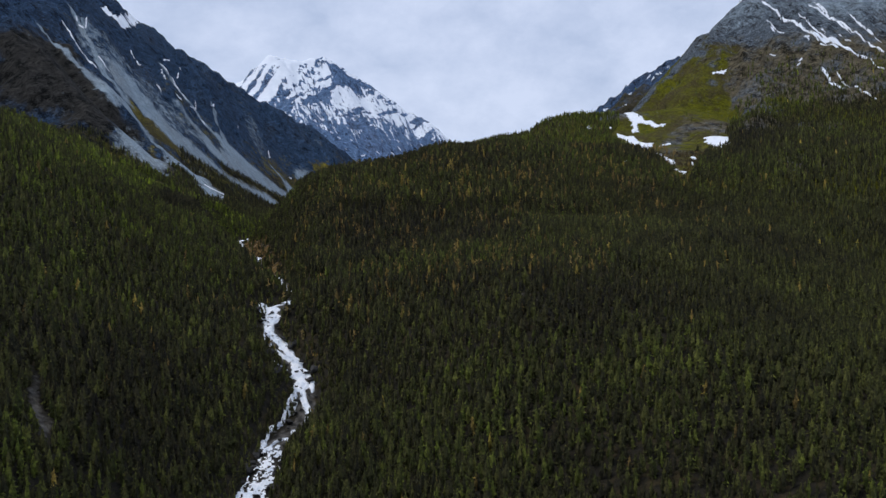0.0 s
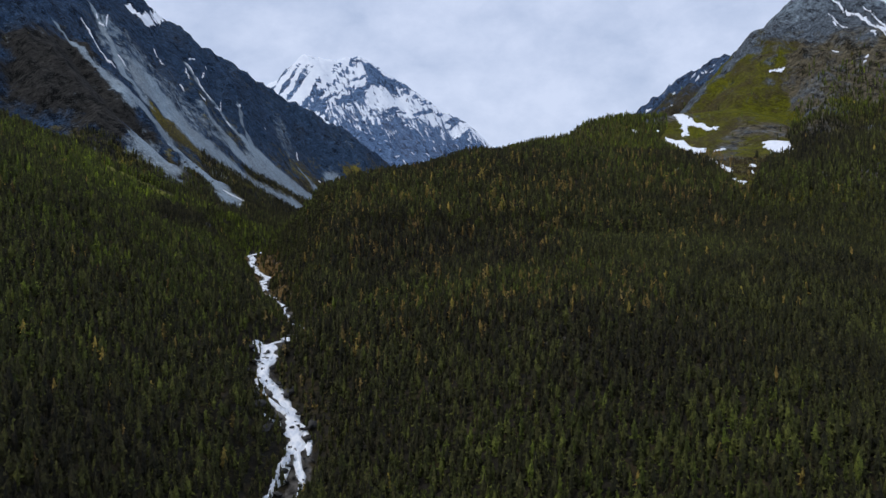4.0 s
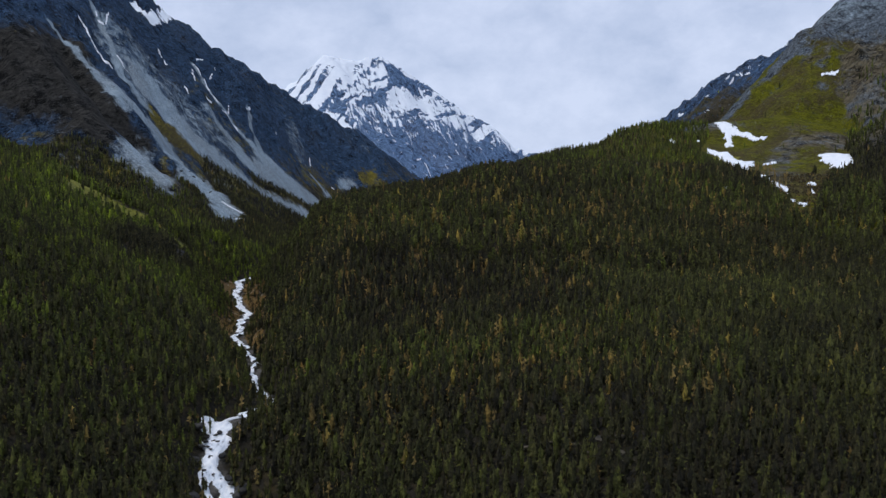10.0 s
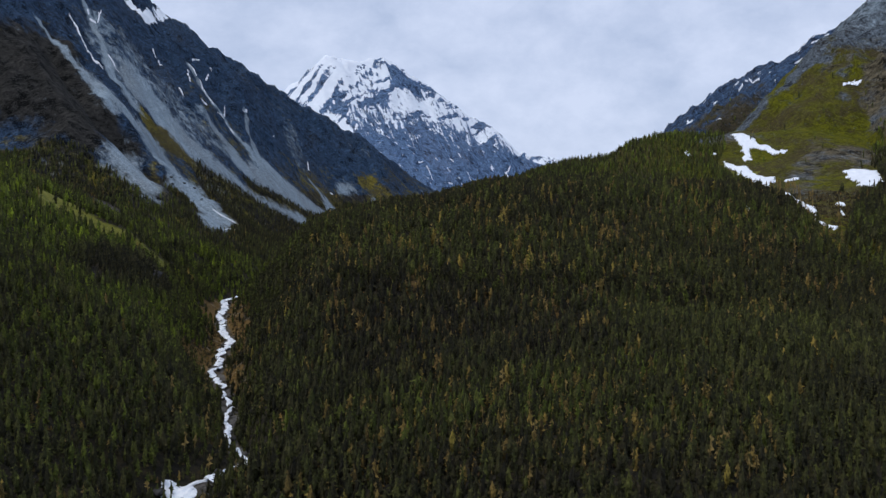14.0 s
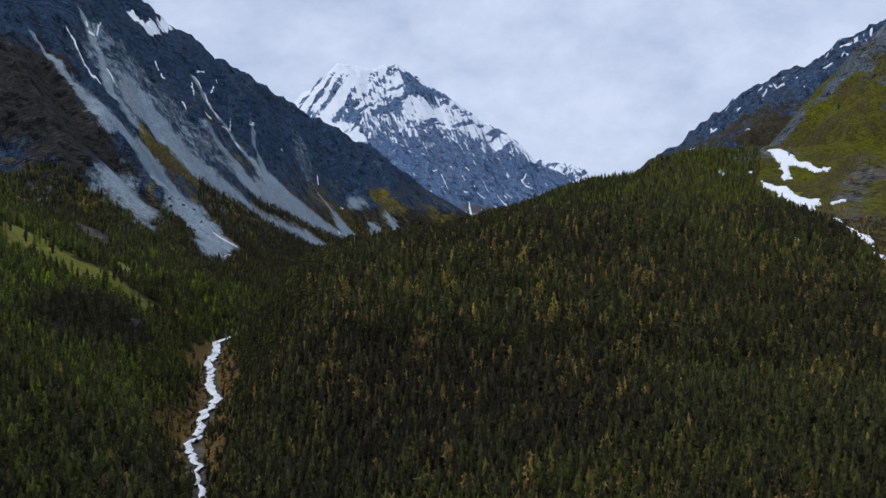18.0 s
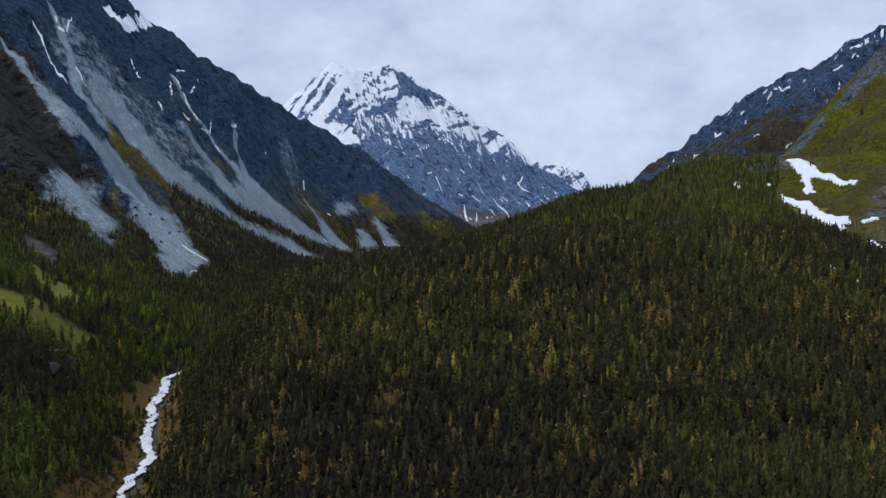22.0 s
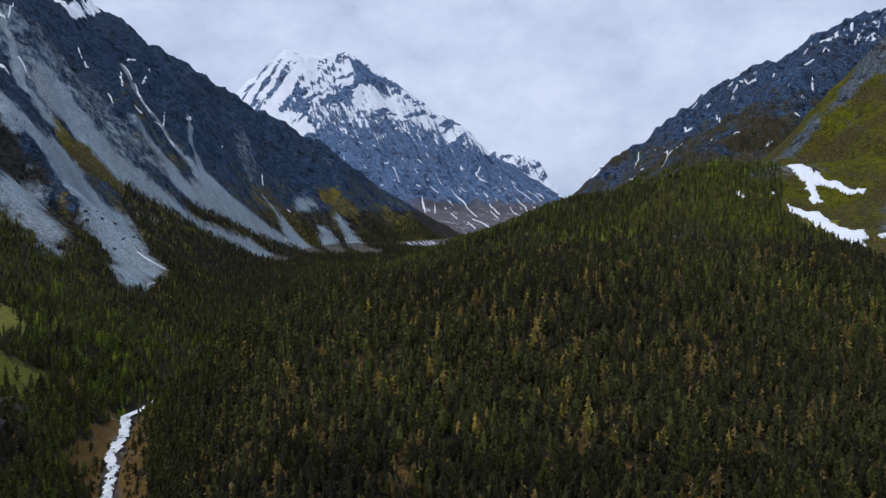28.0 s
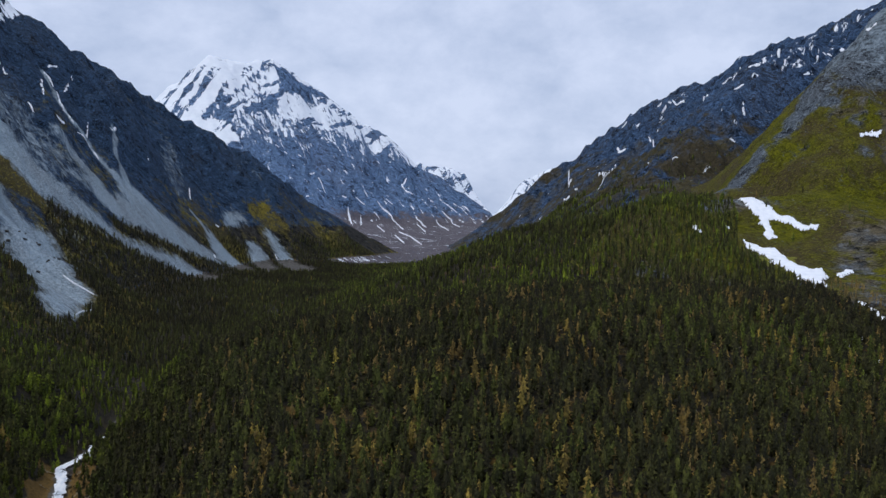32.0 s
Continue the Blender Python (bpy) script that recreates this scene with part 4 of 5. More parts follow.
# ---- trees ----
def crown_mesh(rnd, rings, sides, tufts, width, height, base, core=0.72):
    """A ragged crown: a narrow uneven body with boughs standing out of it in loose whorls; vertices and triangles."""
    v, f = [], []
    lean = rnd.normal(0, 0.03, 2)
    sharp = rnd.uniform(1.1, 2.2)
    body = lambda t: min(1.0, t * 2.4 + 0.45) * (1 - t ** sharp) ** 0.8
    for k in range(rings):
        t = k / rings
        for j in range(sides):
            a = 6.2832 * (j + 0.5 * (k % 2)) / sides
            r = 0.5 * core * width * body(t) * rnd.uniform(0.6, 1.15)
            z = base + (height - base) * max(0, t + rnd.uniform(-0.3, 0.3) / rings)
            v.append((r * math.cos(a) + lean[0] * z, r * math.sin(a) + lean[1] * z, z))
    tip = len(v)
    v.append((lean[0] * height, lean[1] * height, height))
    for k in range(rings - 1):
        for j in range(sides):
            a, b = k * sides + j, k * sides + (j + 1) % sides
            c, d = a + sides, b + sides
            f += [(a, b, d), (a, d, c)]
    for j in range(sides):
        f.append(((rings - 1) * sides + j, (rings - 1) * sides + (j + 1) % sides, tip))
    turn = rnd.uniform(0, 6.2832)
    for k in range(tufts):
        t = 0.93 * ((k + rnd.uniform(0.1, 0.9)) / tufts) ** 0.9
        a = turn + 2.4 * k + rnd.uniform(-0.5, 0.5)
        r0, z = 0.5 * width * body(t), base + (height - base) * t
        r1, half = r0 * rnd.uniform(0.95, 1.45) + 0.25, rnd.uniform(0.35, 0.75) * (0.55 + 0.6 * (1 - t))
        tall = rnd.uniform(0.7, 1.3)
        at = lambda r, da, up: (r * math.cos(a + da) + lean[0] * z, r * math.sin(a + da) + lean[1] * z, z + up)
        n = len(v)
        spread = min(1.0, half / max(r0, 0.5))
        v += [at(r0 * 0.55, -spread, -0.1), at(r0 * 0.55, spread, -0.1), at(r0 * 0.35, 0, tall), at(r1, 0, rnd.uniform(-0.35, 0.5))]
        f += [(n, n + 3, n + 2), (n + 3, n + 1, n + 2)]
    return np.array(v), np.array(f)


def tree_tint(x, y, rnd):
    """Fresh green on the valley's sides and behind the hill, dark and brownish on the hill, with a few bare golden trees."""
    side = smooth(-105, -150, x) * smooth(470, 610, y) * smooth(1060, 930, y) * (1 - 0.8 * smooth(34, 18, np.hypot(1.3 * (x + 184), 0.6 * (y - 682))))
    side = np.maximum(side, 0.35 * smooth(-90, -150, x) * smooth(1300, 900, y))
    right = smooth(60, 130, x + 0.25 * (y - 500)) * smooth(760, 640, y)
    beyond = smooth(850, 905, y - 0.25 * np.maximum(x, 0)) * smooth(-110, -60, x)
    fresh = smooth(0.38, 0.62, fbm(x + 210, y - 90, 85, 3)) * 0.45 + 0.9 * side + 0.75 * beyond + 0.15 * right
    t = 0.60 * rnd.random(len(x)) + 0.38 * np.minimum(fresh, 1) - 0.02
    t = t + right * (0.26 + 0.24 * rnd.random(len(x)) - t)
    t = t * (1 - 0.25 * smooth(-130, -180, x) * smooth(1000, 1100, y))
    t = t * (1 - 0.8 * smooth(32, 18, np.hypot(1.3 * (x + 184), 0.6 * (y - 682))))
    hill = smooth(-120, -60, x) * smooth(240, 120, x)
    clump = smooth(0.54, 0.66, fbm(x + 77, y - 31, 15, 3))
    band = smooth(440, 470, y) * smooth(560, 520, y) * smooth(-60, -20, x) * smooth(90, 60, x)
    gold = rnd.random(len(x)) < 0.008 + 0.20 * clump * hill * smooth(500, 620, y) * smooth(900, 850, y) + 0.10 * band
    return np.where(gold, rnd.uniform(0.955, 1.0, len(x)), np.clip(t, 0, 0.94))


def stand(name, places, prototypes, label, seed):
    """Many trees joined into one mesh."""
    rnd = np.random.default_rng(seed)
    pick = rnd.integers(0, len(prototypes), len(places))
    vs, fs, tints, base = [], [], [], 0
    for k, (pv, pf) in enumerate(prototypes):
        at = places[pick == k]
        n = len(at)
        a = rnd.random(n) * 6.2832
        s = at[:, 3:4] * np.ones((1, 1))
        w = s[:, 0] * rnd.uniform(0.8, 1.3, n)
        ca, sa = np.cos(a) * w, np.sin(a) * w
        x = pv[None, :, 0] * ca[:, None] - pv[None, :, 1] * sa[:, None] + at[:, 0:1]
        y = pv[None, :, 0] * sa[:, None] + pv[None, :, 1] * ca[:, None] + at[:, 1:2]
        z = pv[None, :, 2] * s + at[:, 2:3]
        vs.append(np.stack([x, y, z], -1).reshape(-1, 3))
        fs.append((pf[None] + base + len(pv) * np.arange(n)[:, None, None]).reshape(-1, 3))
        tints.append(np.repeat(tree_tint(at[:, 0], at[:, 1], rnd), len(pv)))
        base += n * len(pv)
    ob = sheet_object(name, np.concatenate(vs), np.concatenate(fs), {"tint": np.concatenate(tints)}, M_NEEDLES)
    ob.data.polygons.foreach_set("use_smooth", np.zeros(len(ob.data.polygons), bool))
    return tagged(ob, label, "forest", kind="stuff")


def tree_places(x0, x1, y0, y1, step, seed, outside=False):
    """Places for trees in a stretch of the plan: x, y, foot, scale."""
    rnd = np.random.default_rng(seed)
    gx, gy = np.meshgrid(np.arange(x0, x1, step), np.arange(y0, y1, step))
    x = gx.ravel() + rnd.uniform(-0.55, 0.55, gx.size) * step
    y = gy.ravel() + rnd.uniform(-0.55, 0.55, gx.size) * step
    # only the fan of country that the flight looks over
    keep = np.abs(np.arctan2(x + 10, y + 40)) < np.radians(np.where(y < 205, 95.0, np.where(y < 430, 36.0, 30.5)))
    if outside:
        keep = np.where(y < 205, np.abs(x) > 190, ~keep)
    x, y = x[keep], y[keep]
    h, part = heights(x, y)
    d, level = river_near(x, y)
    snow, scree, grass = surface(x, y, h, np.where(part >= 5, -1, part))
    n = fbm(x, y, 40, 4)
    gap = fbm(x + 400, y, 6.5, 2)
    chance = 0.82 + 0.15 * smooth(660, 600, y) + 0.9 * (n - 0.35) - (0.7 - 0.45 * smooth(660, 600, y)) * smooth(0.65, 0.71, gap)
    chance = chance * np.where((d < 12) & (y < 900), 0.95, 1)
    chance = np.where((y < 905) & (d < 0.8 * stream_width(y) + 1.2 + 3.0 * smooth(860, 875, y) * smooth(915, 900, y)), 0, chance)
    chance = chance * (1 - 0.85 * (bank_share(x, y) > 0.5))
    chance = np.where(inside(x, y, CLEARING), 0.008, chance)
    chance = chance * (scree < 0.35)
    for line in MEADOWS:
        chance = chance * (1 - 0.93 * (outline_share(x, y, line, 6) > 0.5))
    tongue = np.max([outline_share(x, y, line, 10) for line in TONGUES], axis=0)
    chance = np.where(part == 0, np.maximum(1.0 * smooth(70, 35, h + 60 * (n - 0.5)), tongue > 0.5) * (scree < 0.4) * (np.max([outline_share(x, y, line, 6) for line in MEADOWS], axis=0) < 0.5), chance)
    wood = np.maximum(smooth(118, 92, h + 40 * (n - 0.5)), x < 186) + smooth(330, 360, x + 30 * (n - 0.5)) * (0.75 * smooth(135, 105, h + 50 * (n - 0.5)) + 0.34 * smooth(200, 160, h + 60 * (n - 0.5)))
    chance = np.where(part == 4, np.where(inside(x, y, CLEARING), 0.006, 0.9 * wood), chance)
    chance = np.where(part == 3, 0.9 * smooth(135, 100, h + 50 * (n - 0.5)) + 0.05 * smooth(210, 150, h), chance)
    chance = np.where((part == 1) | (part == 2), 0, chance)
    ok = rnd.random(len(x)) < chance
    x, y, h = x[ok], y[ok], h[ok]
    s = rnd.uniform(0.5, 1.12, len(x)) * (0.75 + 0.4 * fbm(x + 50, y, 70, 3))
    s = s * np.where((d[ok] < 13) & (y < 900), 0.68, 1) * np.where(y > 880, 0.78, 1) * (1 - 0.06 * smooth(660, 600, y))
    return np.stack([x, y, h - 0.3, s], -1)


prnd = np.random.default_rng(3)
NEAR = [crown_mesh(prnd, 2, 5, 10, prnd.uniform(3.4, 4.5), prnd.uniform(8.0, 10.2), 0.4, 0.8) for _ in range(10)]
MIDDLE = [crown_mesh(prnd, 3, 5, 18, prnd.uniform(2.8, 3.8), prnd.uniform(8.0, 10.2), 0.5) for _ in range(10)]
DISTANT = [crown_mesh(prnd, 2, 4, 4, prnd.uniform(3.6, 4.6), prnd.uniform(8.0, 10.2), 0.4) for _ in range(8)]
SINGLE = (-75, 110, 640, 672)
near = tree_places(-420, 330, 205, 640, 2.4, 11)
hill = tree_places(-420, 440, 640, 880, 2.7, 12)
single = (hill[:, 0] > SINGLE[0]) & (hill[:, 0] < SINGLE[1]) & (hill[:, 1] < SINGLE[3])
singles = hill[single][:300]
hill = np.concatenate([hill[~single], hill[single][300:]])
far = tree_places(-560, 560, 880, 1180, 2.8, 13)
head = tree_places(-460, 110, 1180, 2150, 3.6, 14)
ridge_wood = tree_places(100, 440, 1180, 1720, 3.3, 15)
stand("forest_ridge", ridge_wood, DISTANT, "conifer wood climbing the foot of the craggy ridge", 5)
behind = tree_places(-190, 190, -40, 205, 3.9, 16)
outer = tree_places(-420, 420, -60, 440, 6.5, 17, True)
behind = np.concatenate([behind, outer])
stand("forest_below", behind, DISTANT, "conifer forest on the valley floor below the fall", 6)
# the flanks of the valley, never passed near, stand as woods of simpler crowns
flank = lambda p: (p[:, 0] < -215) | (p[:, 0] > 245)
stand("forest_flank", np.concatenate([near[flank(near)], hill[flank(hill)]]), DISTANT, "fresh green conifer forest on the flanks of the valley", 7)
near, hill = near[~flank(near)], hill[~flank(hill)]
stand("forest_near", near, NEAR, "dense dark green conifer forest on the lower slopes", 1)
stand("forest_hill", hill, MIDDLE, "dense conifer forest over the wooded hill", 2)
stand("forest_far", far, DISTANT, "conifer forest along the valley and under the snow patches", 3)
stand("forest_valley_head", head, DISTANT, "far conifer forest on the valley floor below the scree", 4)


def shrub_mesh(rnd):
    v, f = [], []
    for k in range(3):
        a, r = rnd.uniform(0, 6.28), rnd.uniform(0.2, 0.6)
        x, y = r * math.cos(a), r * math.sin(a)
        w, h = rnd.uniform(0.35, 0.6), rnd.uniform(0.6, 1.3)
        n = len(v)
        v += [(x + w, y, 0), (x - w * 0.5, y + w * 0.9, 0), (x - w * 0.5, y - w * 0.9, 0), (x + rnd.uniform(-0.2, 0.2), y, h)]
        f += [(n, n + 1, n + 3), (n + 1, n + 2, n + 3), (n + 2, n, n + 3)]
    return np.array(v), np.array(f)


SHRUBS = [shrub_mesh(prnd) for _ in range(6)]
M_SHRUB = foliage_material("dry_shrubs", [(0.0, (0.03, 0.026, 0.014)), (0.45, (0.06, 0.05, 0.018)), (0.8, (0.11, 0.075, 0.024)), (1.0, (0.18, 0.115, 0.038))])


def build_undergrowth():
    """Low shrubs and tussocks between the trees."""
    rnd = np.random.default_rng(31)
    n = 24000
    x, y = rnd.uniform(-170, 240, n), rnd.uniform(400, 860, n)
    keep = np.abs(np.arctan2(x + 10, y + 40)) < radians(30)
    x, y = x[keep], y[keep]
    h, part_of = heights(x, y)
    d, _ = river_near(x, y)
    ok = (d > stream_width(y) + 1) & (part_of != 0) & (rnd.random(len(x)) > 0.85 * smooth(60, 130, x + 0.25 * (y - 500)) * smooth(760, 640, y))
    places = np.stack([x, y, h - 0.1, rnd.uniform(0.6, 1.7, len(x))], -1)[ok]
    ob = stand("undergrowth", places, SHRUBS, "low dry shrubs and tussocks between the trees", 9)
    ob.data.materials[0] = M_SHRUB
    ob["category"] = "shrubs"


build_undergrowth()


def build_dead_trunks():
    """Slender bare trunks, silver and tan, standing in the gaps."""
    rnd = np.random.default_rng(41)
    n = 8000
    x, y = rnd.uniform(-110, 210, n), rnd.uniform(400, 900, n)
    open_hill = np.maximum(smooth(560, 620, y) * smooth(190, 140, x - 0.2 * (y - 640)), smooth(430, 460, y) * smooth(560, 520, y) * smooth(100, 70, x))
    gap = fbm(x + 400, y, 6.5, 2)
    ok = rnd.random(n) < (0.06 + 0.8 * smooth(0.54, 0.64, gap)) * open_hill
    x, y = x[ok], y[ok]
    d, _ = river_near(x, y)
    x, y = x[d > 6], y[d > 6]
    h, _ = heights(x, y)
    snags = []
    for k in range(6):
        lean, height = prnd.normal(0, 0.05, 2), prnd.uniform(5.0, 8.0)
        v, f = trunk_mesh(height, 0.20, 4)
        v = np.array(v) + np.array([[lean[0] * q[2], lean[1] * q[2], 0] for q in v])
        quads = np.array(f)
        tv, tf = crown_mesh(prnd, 2, 3, 7, prnd.uniform(1.3, 2.0), height * 0.97, height * 0.25, 0.25)
        snags.append((np.concatenate([v, tv]), np.concatenate([quads[:, :3], quads[:, [0, 2, 3]], tf + len(v)])))
    ob = stand("dead_trunks", np.stack([x, y, h, rnd.uniform(0.6, 1.1, len(x))], -1), snags, "slender half-bare tan and golden trunks between living conifers", 10)
    ob.data.materials[0] = M_DEAD_WOOD
    ob["category"] = "dead trees"


M_DEAD_WOOD = plain_material("dead_wood", (0.080, 0.056, 0.018), (0.36, 0.25, 0.080), 6.0)


def part(name, verts, faces, material, parent, label="", smooth_shade=False):
    ob = sheet_object(name, np.asarray(verts, float), np.asarray(faces), {}, material)
    ob.data.polygons.foreach_set("use_smooth", np.full(len(ob.data.polygons), smooth_shade))
    ob.parent = parent
    if label:
        ob["label"] = label
    return ob


def trunk_mesh(height, radius, sides=6):
    v, f = [], []
    for k, (t, r) in enumerate(((0, 1.25), (0.06, 1.0), (0.5, 0.62), (0.93, 0.12))):
        for j in range(sides):
            a = 6.2832 * j / sides
            v.append((radius * r * math.cos(a), radius * r * math.sin(a), -0.4 + t * height))
    for k in range(3):
        for j in range(sides):
            a, b = k * sides + j, k * sides + (j + 1) % sides
            f.append((a, b, b + sides, a + sides))
    return v, f


build_dead_trunks()


def build_single_trees():
    rnd = np.random.default_rng(21)
    originals = []
    for k in range(8):
        height = rnd.uniform(7.4, 9.6)
        tree = new("pine_tree")
        cv, cf = crown_mesh(rnd, 8, 8, 70, rnd.uniform(2.8, 3.6), height, 0.9)
        part("trunk", *trunk_mesh(height, 0.17), M_BARK, tree, "grey-brown bark")
        part("crown", cv, cf, M_NEEDLES_SINGLE, tree)
        tagged(tree, "dark green pine with a ragged narrow crown, in dense forest", "tree", "pines on the hill")
        originals.append(tree)
    for n, (x, y, z, s) in enumerate(singles):
        turn = Matrix.LocRotScale((x, y, z), Euler((0, 0, rnd.uniform(0, 6.28))), None)
        if n < 8:
            tree = originals[n]
        else:
            tree = copy_thing(originals[int(rnd.integers(0, 8))], turn)
        tree.matrix_basis = Matrix.LocRotScale((x, y, z), Euler((0, 0, rnd.uniform(0, 6.28))), (s * rnd.uniform(0.9, 1.15),) * 2 + (s,))


build_single_trees()


# ---- snow patches ----
def snow_patch(outline, label, step=1.0, rag=7.0):
    """A thin field of old snow that follows the ground, with a ragged edge."""
    p = np.array(outline, float)
    lo, hi = p.min(0) - 6, p.max(0) + 6
    gx, gy = np.meshgrid(np.arange(lo[0], hi[0], step), np.arange(lo[1], hi[1], step), indexing="ij")
    wx = gx + 1.2 * rag * (fbm(gx, gy, 9, 4, 0.65) - 0.5)
    wy = gy + 1.8 * rag * (fbm(gx + 70, gy, 9, 4, 0.65) - 0.5)
    on = inside(wx, wy, outline)
    cells = on[:-1, :-1] & on[1:, :-1] & on[:-1, 1:] & on[1:, 1:]
    if not cells.any():
        return None
    core = np.zeros_like(on)
    core[1:-1, 1:-1] = on[1:-1, 1:-1] & on[:-2, 1:-1] & on[2:, 1:-1] & on[1:-1, :-2] & on[1:-1, 2:]
    h, _ = heights(gx, gy)
    z = h + np.where(core, 0.9 + 0.4 * fbm(gx, gy, 5, 2), 0.15)
    ids = np.arange(gx.size).reshape(gx.shape)
    quads = np.stack([ids[:-1, :-1], ids[1:, :-1], ids[1:, 1:], ids[:-1, 1:]], -1)[cells]
    verts = np.stack([gx.ravel(), gy.ravel(), z.ravel()], -1)
    ob = sheet_object("snow_patch", verts, quads, {}, M_SNOW)
    return tagged(ob, label, "snow patch", "snow patches on the slopes")


snow_patch([(200, 1043), (207, 1050), (212, 1038), (217, 1019), (224, 1014), (226, 998), (235, 996), (229, 987), (222, 993), (216, 1001), (209, 1013), (205, 1004), (205, 989), (199, 982), (197, 993), (201, 1009), (200, 1026)], "forked patch of old snow below the meadow")
snow_patch([(178, 987), (185, 975), (195, 971), (196, 949), (198, 927), (211, 934), (200, 911), (189, 893), (185, 909), (184, 946), (180, 967)], "long patch of old snow behind the tree line")
snow_patch([(211, 922), (218, 932), (223, 928), (217, 920), (209, 911)], "small patch of old snow on brown turf")
snow_patch([(196, 870), (201, 870), (195, 841), (195, 819), (197, 810), (193, 786), (193, 774), (195, 763), (192, 758), (190, 766), (191, 781), (191, 799), (190, 817), (191, 836)], "narrow streak of old snow running down a gully")
snow_patch([(257, 934), (266, 933), (277, 925), (269, 896), (265, 876), (260, 855), (253, 866), (250, 883), (251, 906)], "broad square patch of old snow under the crags")
snow_patch([(311, 1104), (325, 1112), (333, 1104), (328, 1104), (316, 1103)], "thin snow patch high on the mustard meadow")
SMALL_SNOW = [(167, 805, 2.2), (151, 789, 1.5), (164, 866, 1.6), (214, 814, 2.0), (262, 833, 2.4), (232, 787, 1.6), (152, 986, 2.0), (177, 1004, 1.5)]
for k, (x, y, r) in enumerate(SMALL_SNOW):
    wide = [(x + r * math.cos(a) * 1.5, y + 2.2 * r * math.sin(a)) for a in np.linspace(0, 5.5, 8)]
    snow_patch(wide, "small remnant of old snow between trees and rocks", 0.9, 3.0)


def snow_streak(line, label):
    """A narrow drift that follows the ground: x, y, half width along its line."""
    step = 1.4 if line[0][1] < 2100 else 4.0
    p = resample(line, step) if len(line) > 2 or math.dist(line[0][:2], line[-1][:2]) > 3 * step else np.array(line, float)
    d = np.gradient(p[:, :2], axis=0)
    d /= np.linalg.norm(d, axis=1)[:, None] + 1e-9
    side = np.stack([d[:, 1], -d[:, 0]], -1)
    across = np.linspace(-1, 1, 7)
    size = 7.0 if step < 2 else 22.0
    w = 0.8 * p[:, 2] * (0.1 + 1.3 * fbm(p[:, 0] * 1.7, p[:, 1], size, 4, 0.65)) * np.interp(np.arange(len(p)), (0, 1.5, len(p) - 2.5, len(p) - 1), (0.35, 1, 1, 0.35))
    wob = (fbm(p[:, 0] + 500, p[:, 1], size * 1.5, 3) - 0.5) * p[:, 2] * 1.3
    pos = p[:, None, :2] + side[:, None, :] * (across[None, :, None] * w[:, None, None] + wob[:, None, None])
    h, _ = heights(pos[..., 0], pos[..., 1])
    thick = 1.0 if step < 2 else 3.0
    z = h + thick * (1 - 1.6 * across[None, :] ** 4)
    verts = np.concatenate([pos, z[..., None]], -1).reshape(-1, 3)
    n, k = z.shape
    ids = np.arange(n * k).reshape(n, k)
    quads = np.stack([ids[:-1, :-1], ids[:-1, 1:], ids[1:, 1:], ids[1:, :-1]], -1)
    bare = fbm(pos[..., 0] * 2.0, pos[..., 1] * 1.2, size, 4, 0.65)[:-1, :-1]
    quads = (quads[bare < 0.66] if (bare < 0.66).any() else quads).reshape(-1, 4)
    tagged(sheet_object("snow_streak", verts, quads, {}, M_SNOW), label, "snow streak", "snow streaks on the mountains")


for line in [[(-202, 3664, 3.9), (-185, 3673, 3.9)], [(-158, 3720, 2.0), (-126, 3714, 3.9)], [(-180, 3627, 2.9), (-169, 3507, 5.6), (-157, 3413, 3.6)], [(-136, 3629, 2.9), (-127, 3415, 5.4)], [(-83, 3754, 3.0), (-59, 3747, 5.0), (-33, 3739, 5.0), (-13, 3677, 3.9), (5, 3373, 2.7)], [(-92, 3699, 2.9), (-72, 3677, 4.9)], [(-23, 3023, 2.3), (-2, 2697, 2.7)], [(-10, 3236, 2.5), (19, 3016, 3.1), (39, 2690, 2.0)]]:
    snow_streak(line, 'narrow streak of old snow on purple-grey talus')
for line in [[(57, 3770, 2.0), (73, 3330, 2.6)], [(33, 3934, 3.2), (50, 3900, 6.3)], [(55, 3859, 3.1), (73, 3810, 7.1), (84, 3613, 2.9)], [(22, 4120, 4.4), (6, 4052, 6.5), (29, 4009, 5.4), (51, 4026, 3.2)], [(-108, 3922, 2.1), (-103, 3898, 3.1)], [(-182, 3909, 2.1), (-165, 3861, 3.1)], [(-313, 3662, 3.9), (-298, 3694, 3.0)], [(-285, 3680, 2.9), (-270, 3643, 1.9), (-254, 3607, 2.9)]]:
    snow_streak(line, 'narrow streak of old snow on purple-grey talus')
for line in [[(-308, 3475, 3.7), (-298, 3483, 2.8)], [(-492, 3766, 6.1), (-461, 3770, 5.1)], [(-94, 4099, 4.4), (-83, 4100, 3.3)], [(156, 4171, 2.2), (189, 4152, 3.4), (227, 4141, 3.3)], [(162, 4049, 2.2), (193, 4021, 5.4), (213, 3811, 3.1)], [(250, 4220, 2.3), (282, 4191, 5.7)], [(214, 4204, 2.3), (270, 4156, 2.2)], [(134, 3906, 2.1), (156, 3520, 3.7)]]:
    snow_streak(line, 'narrow streak of old snow on purple-grey talus')
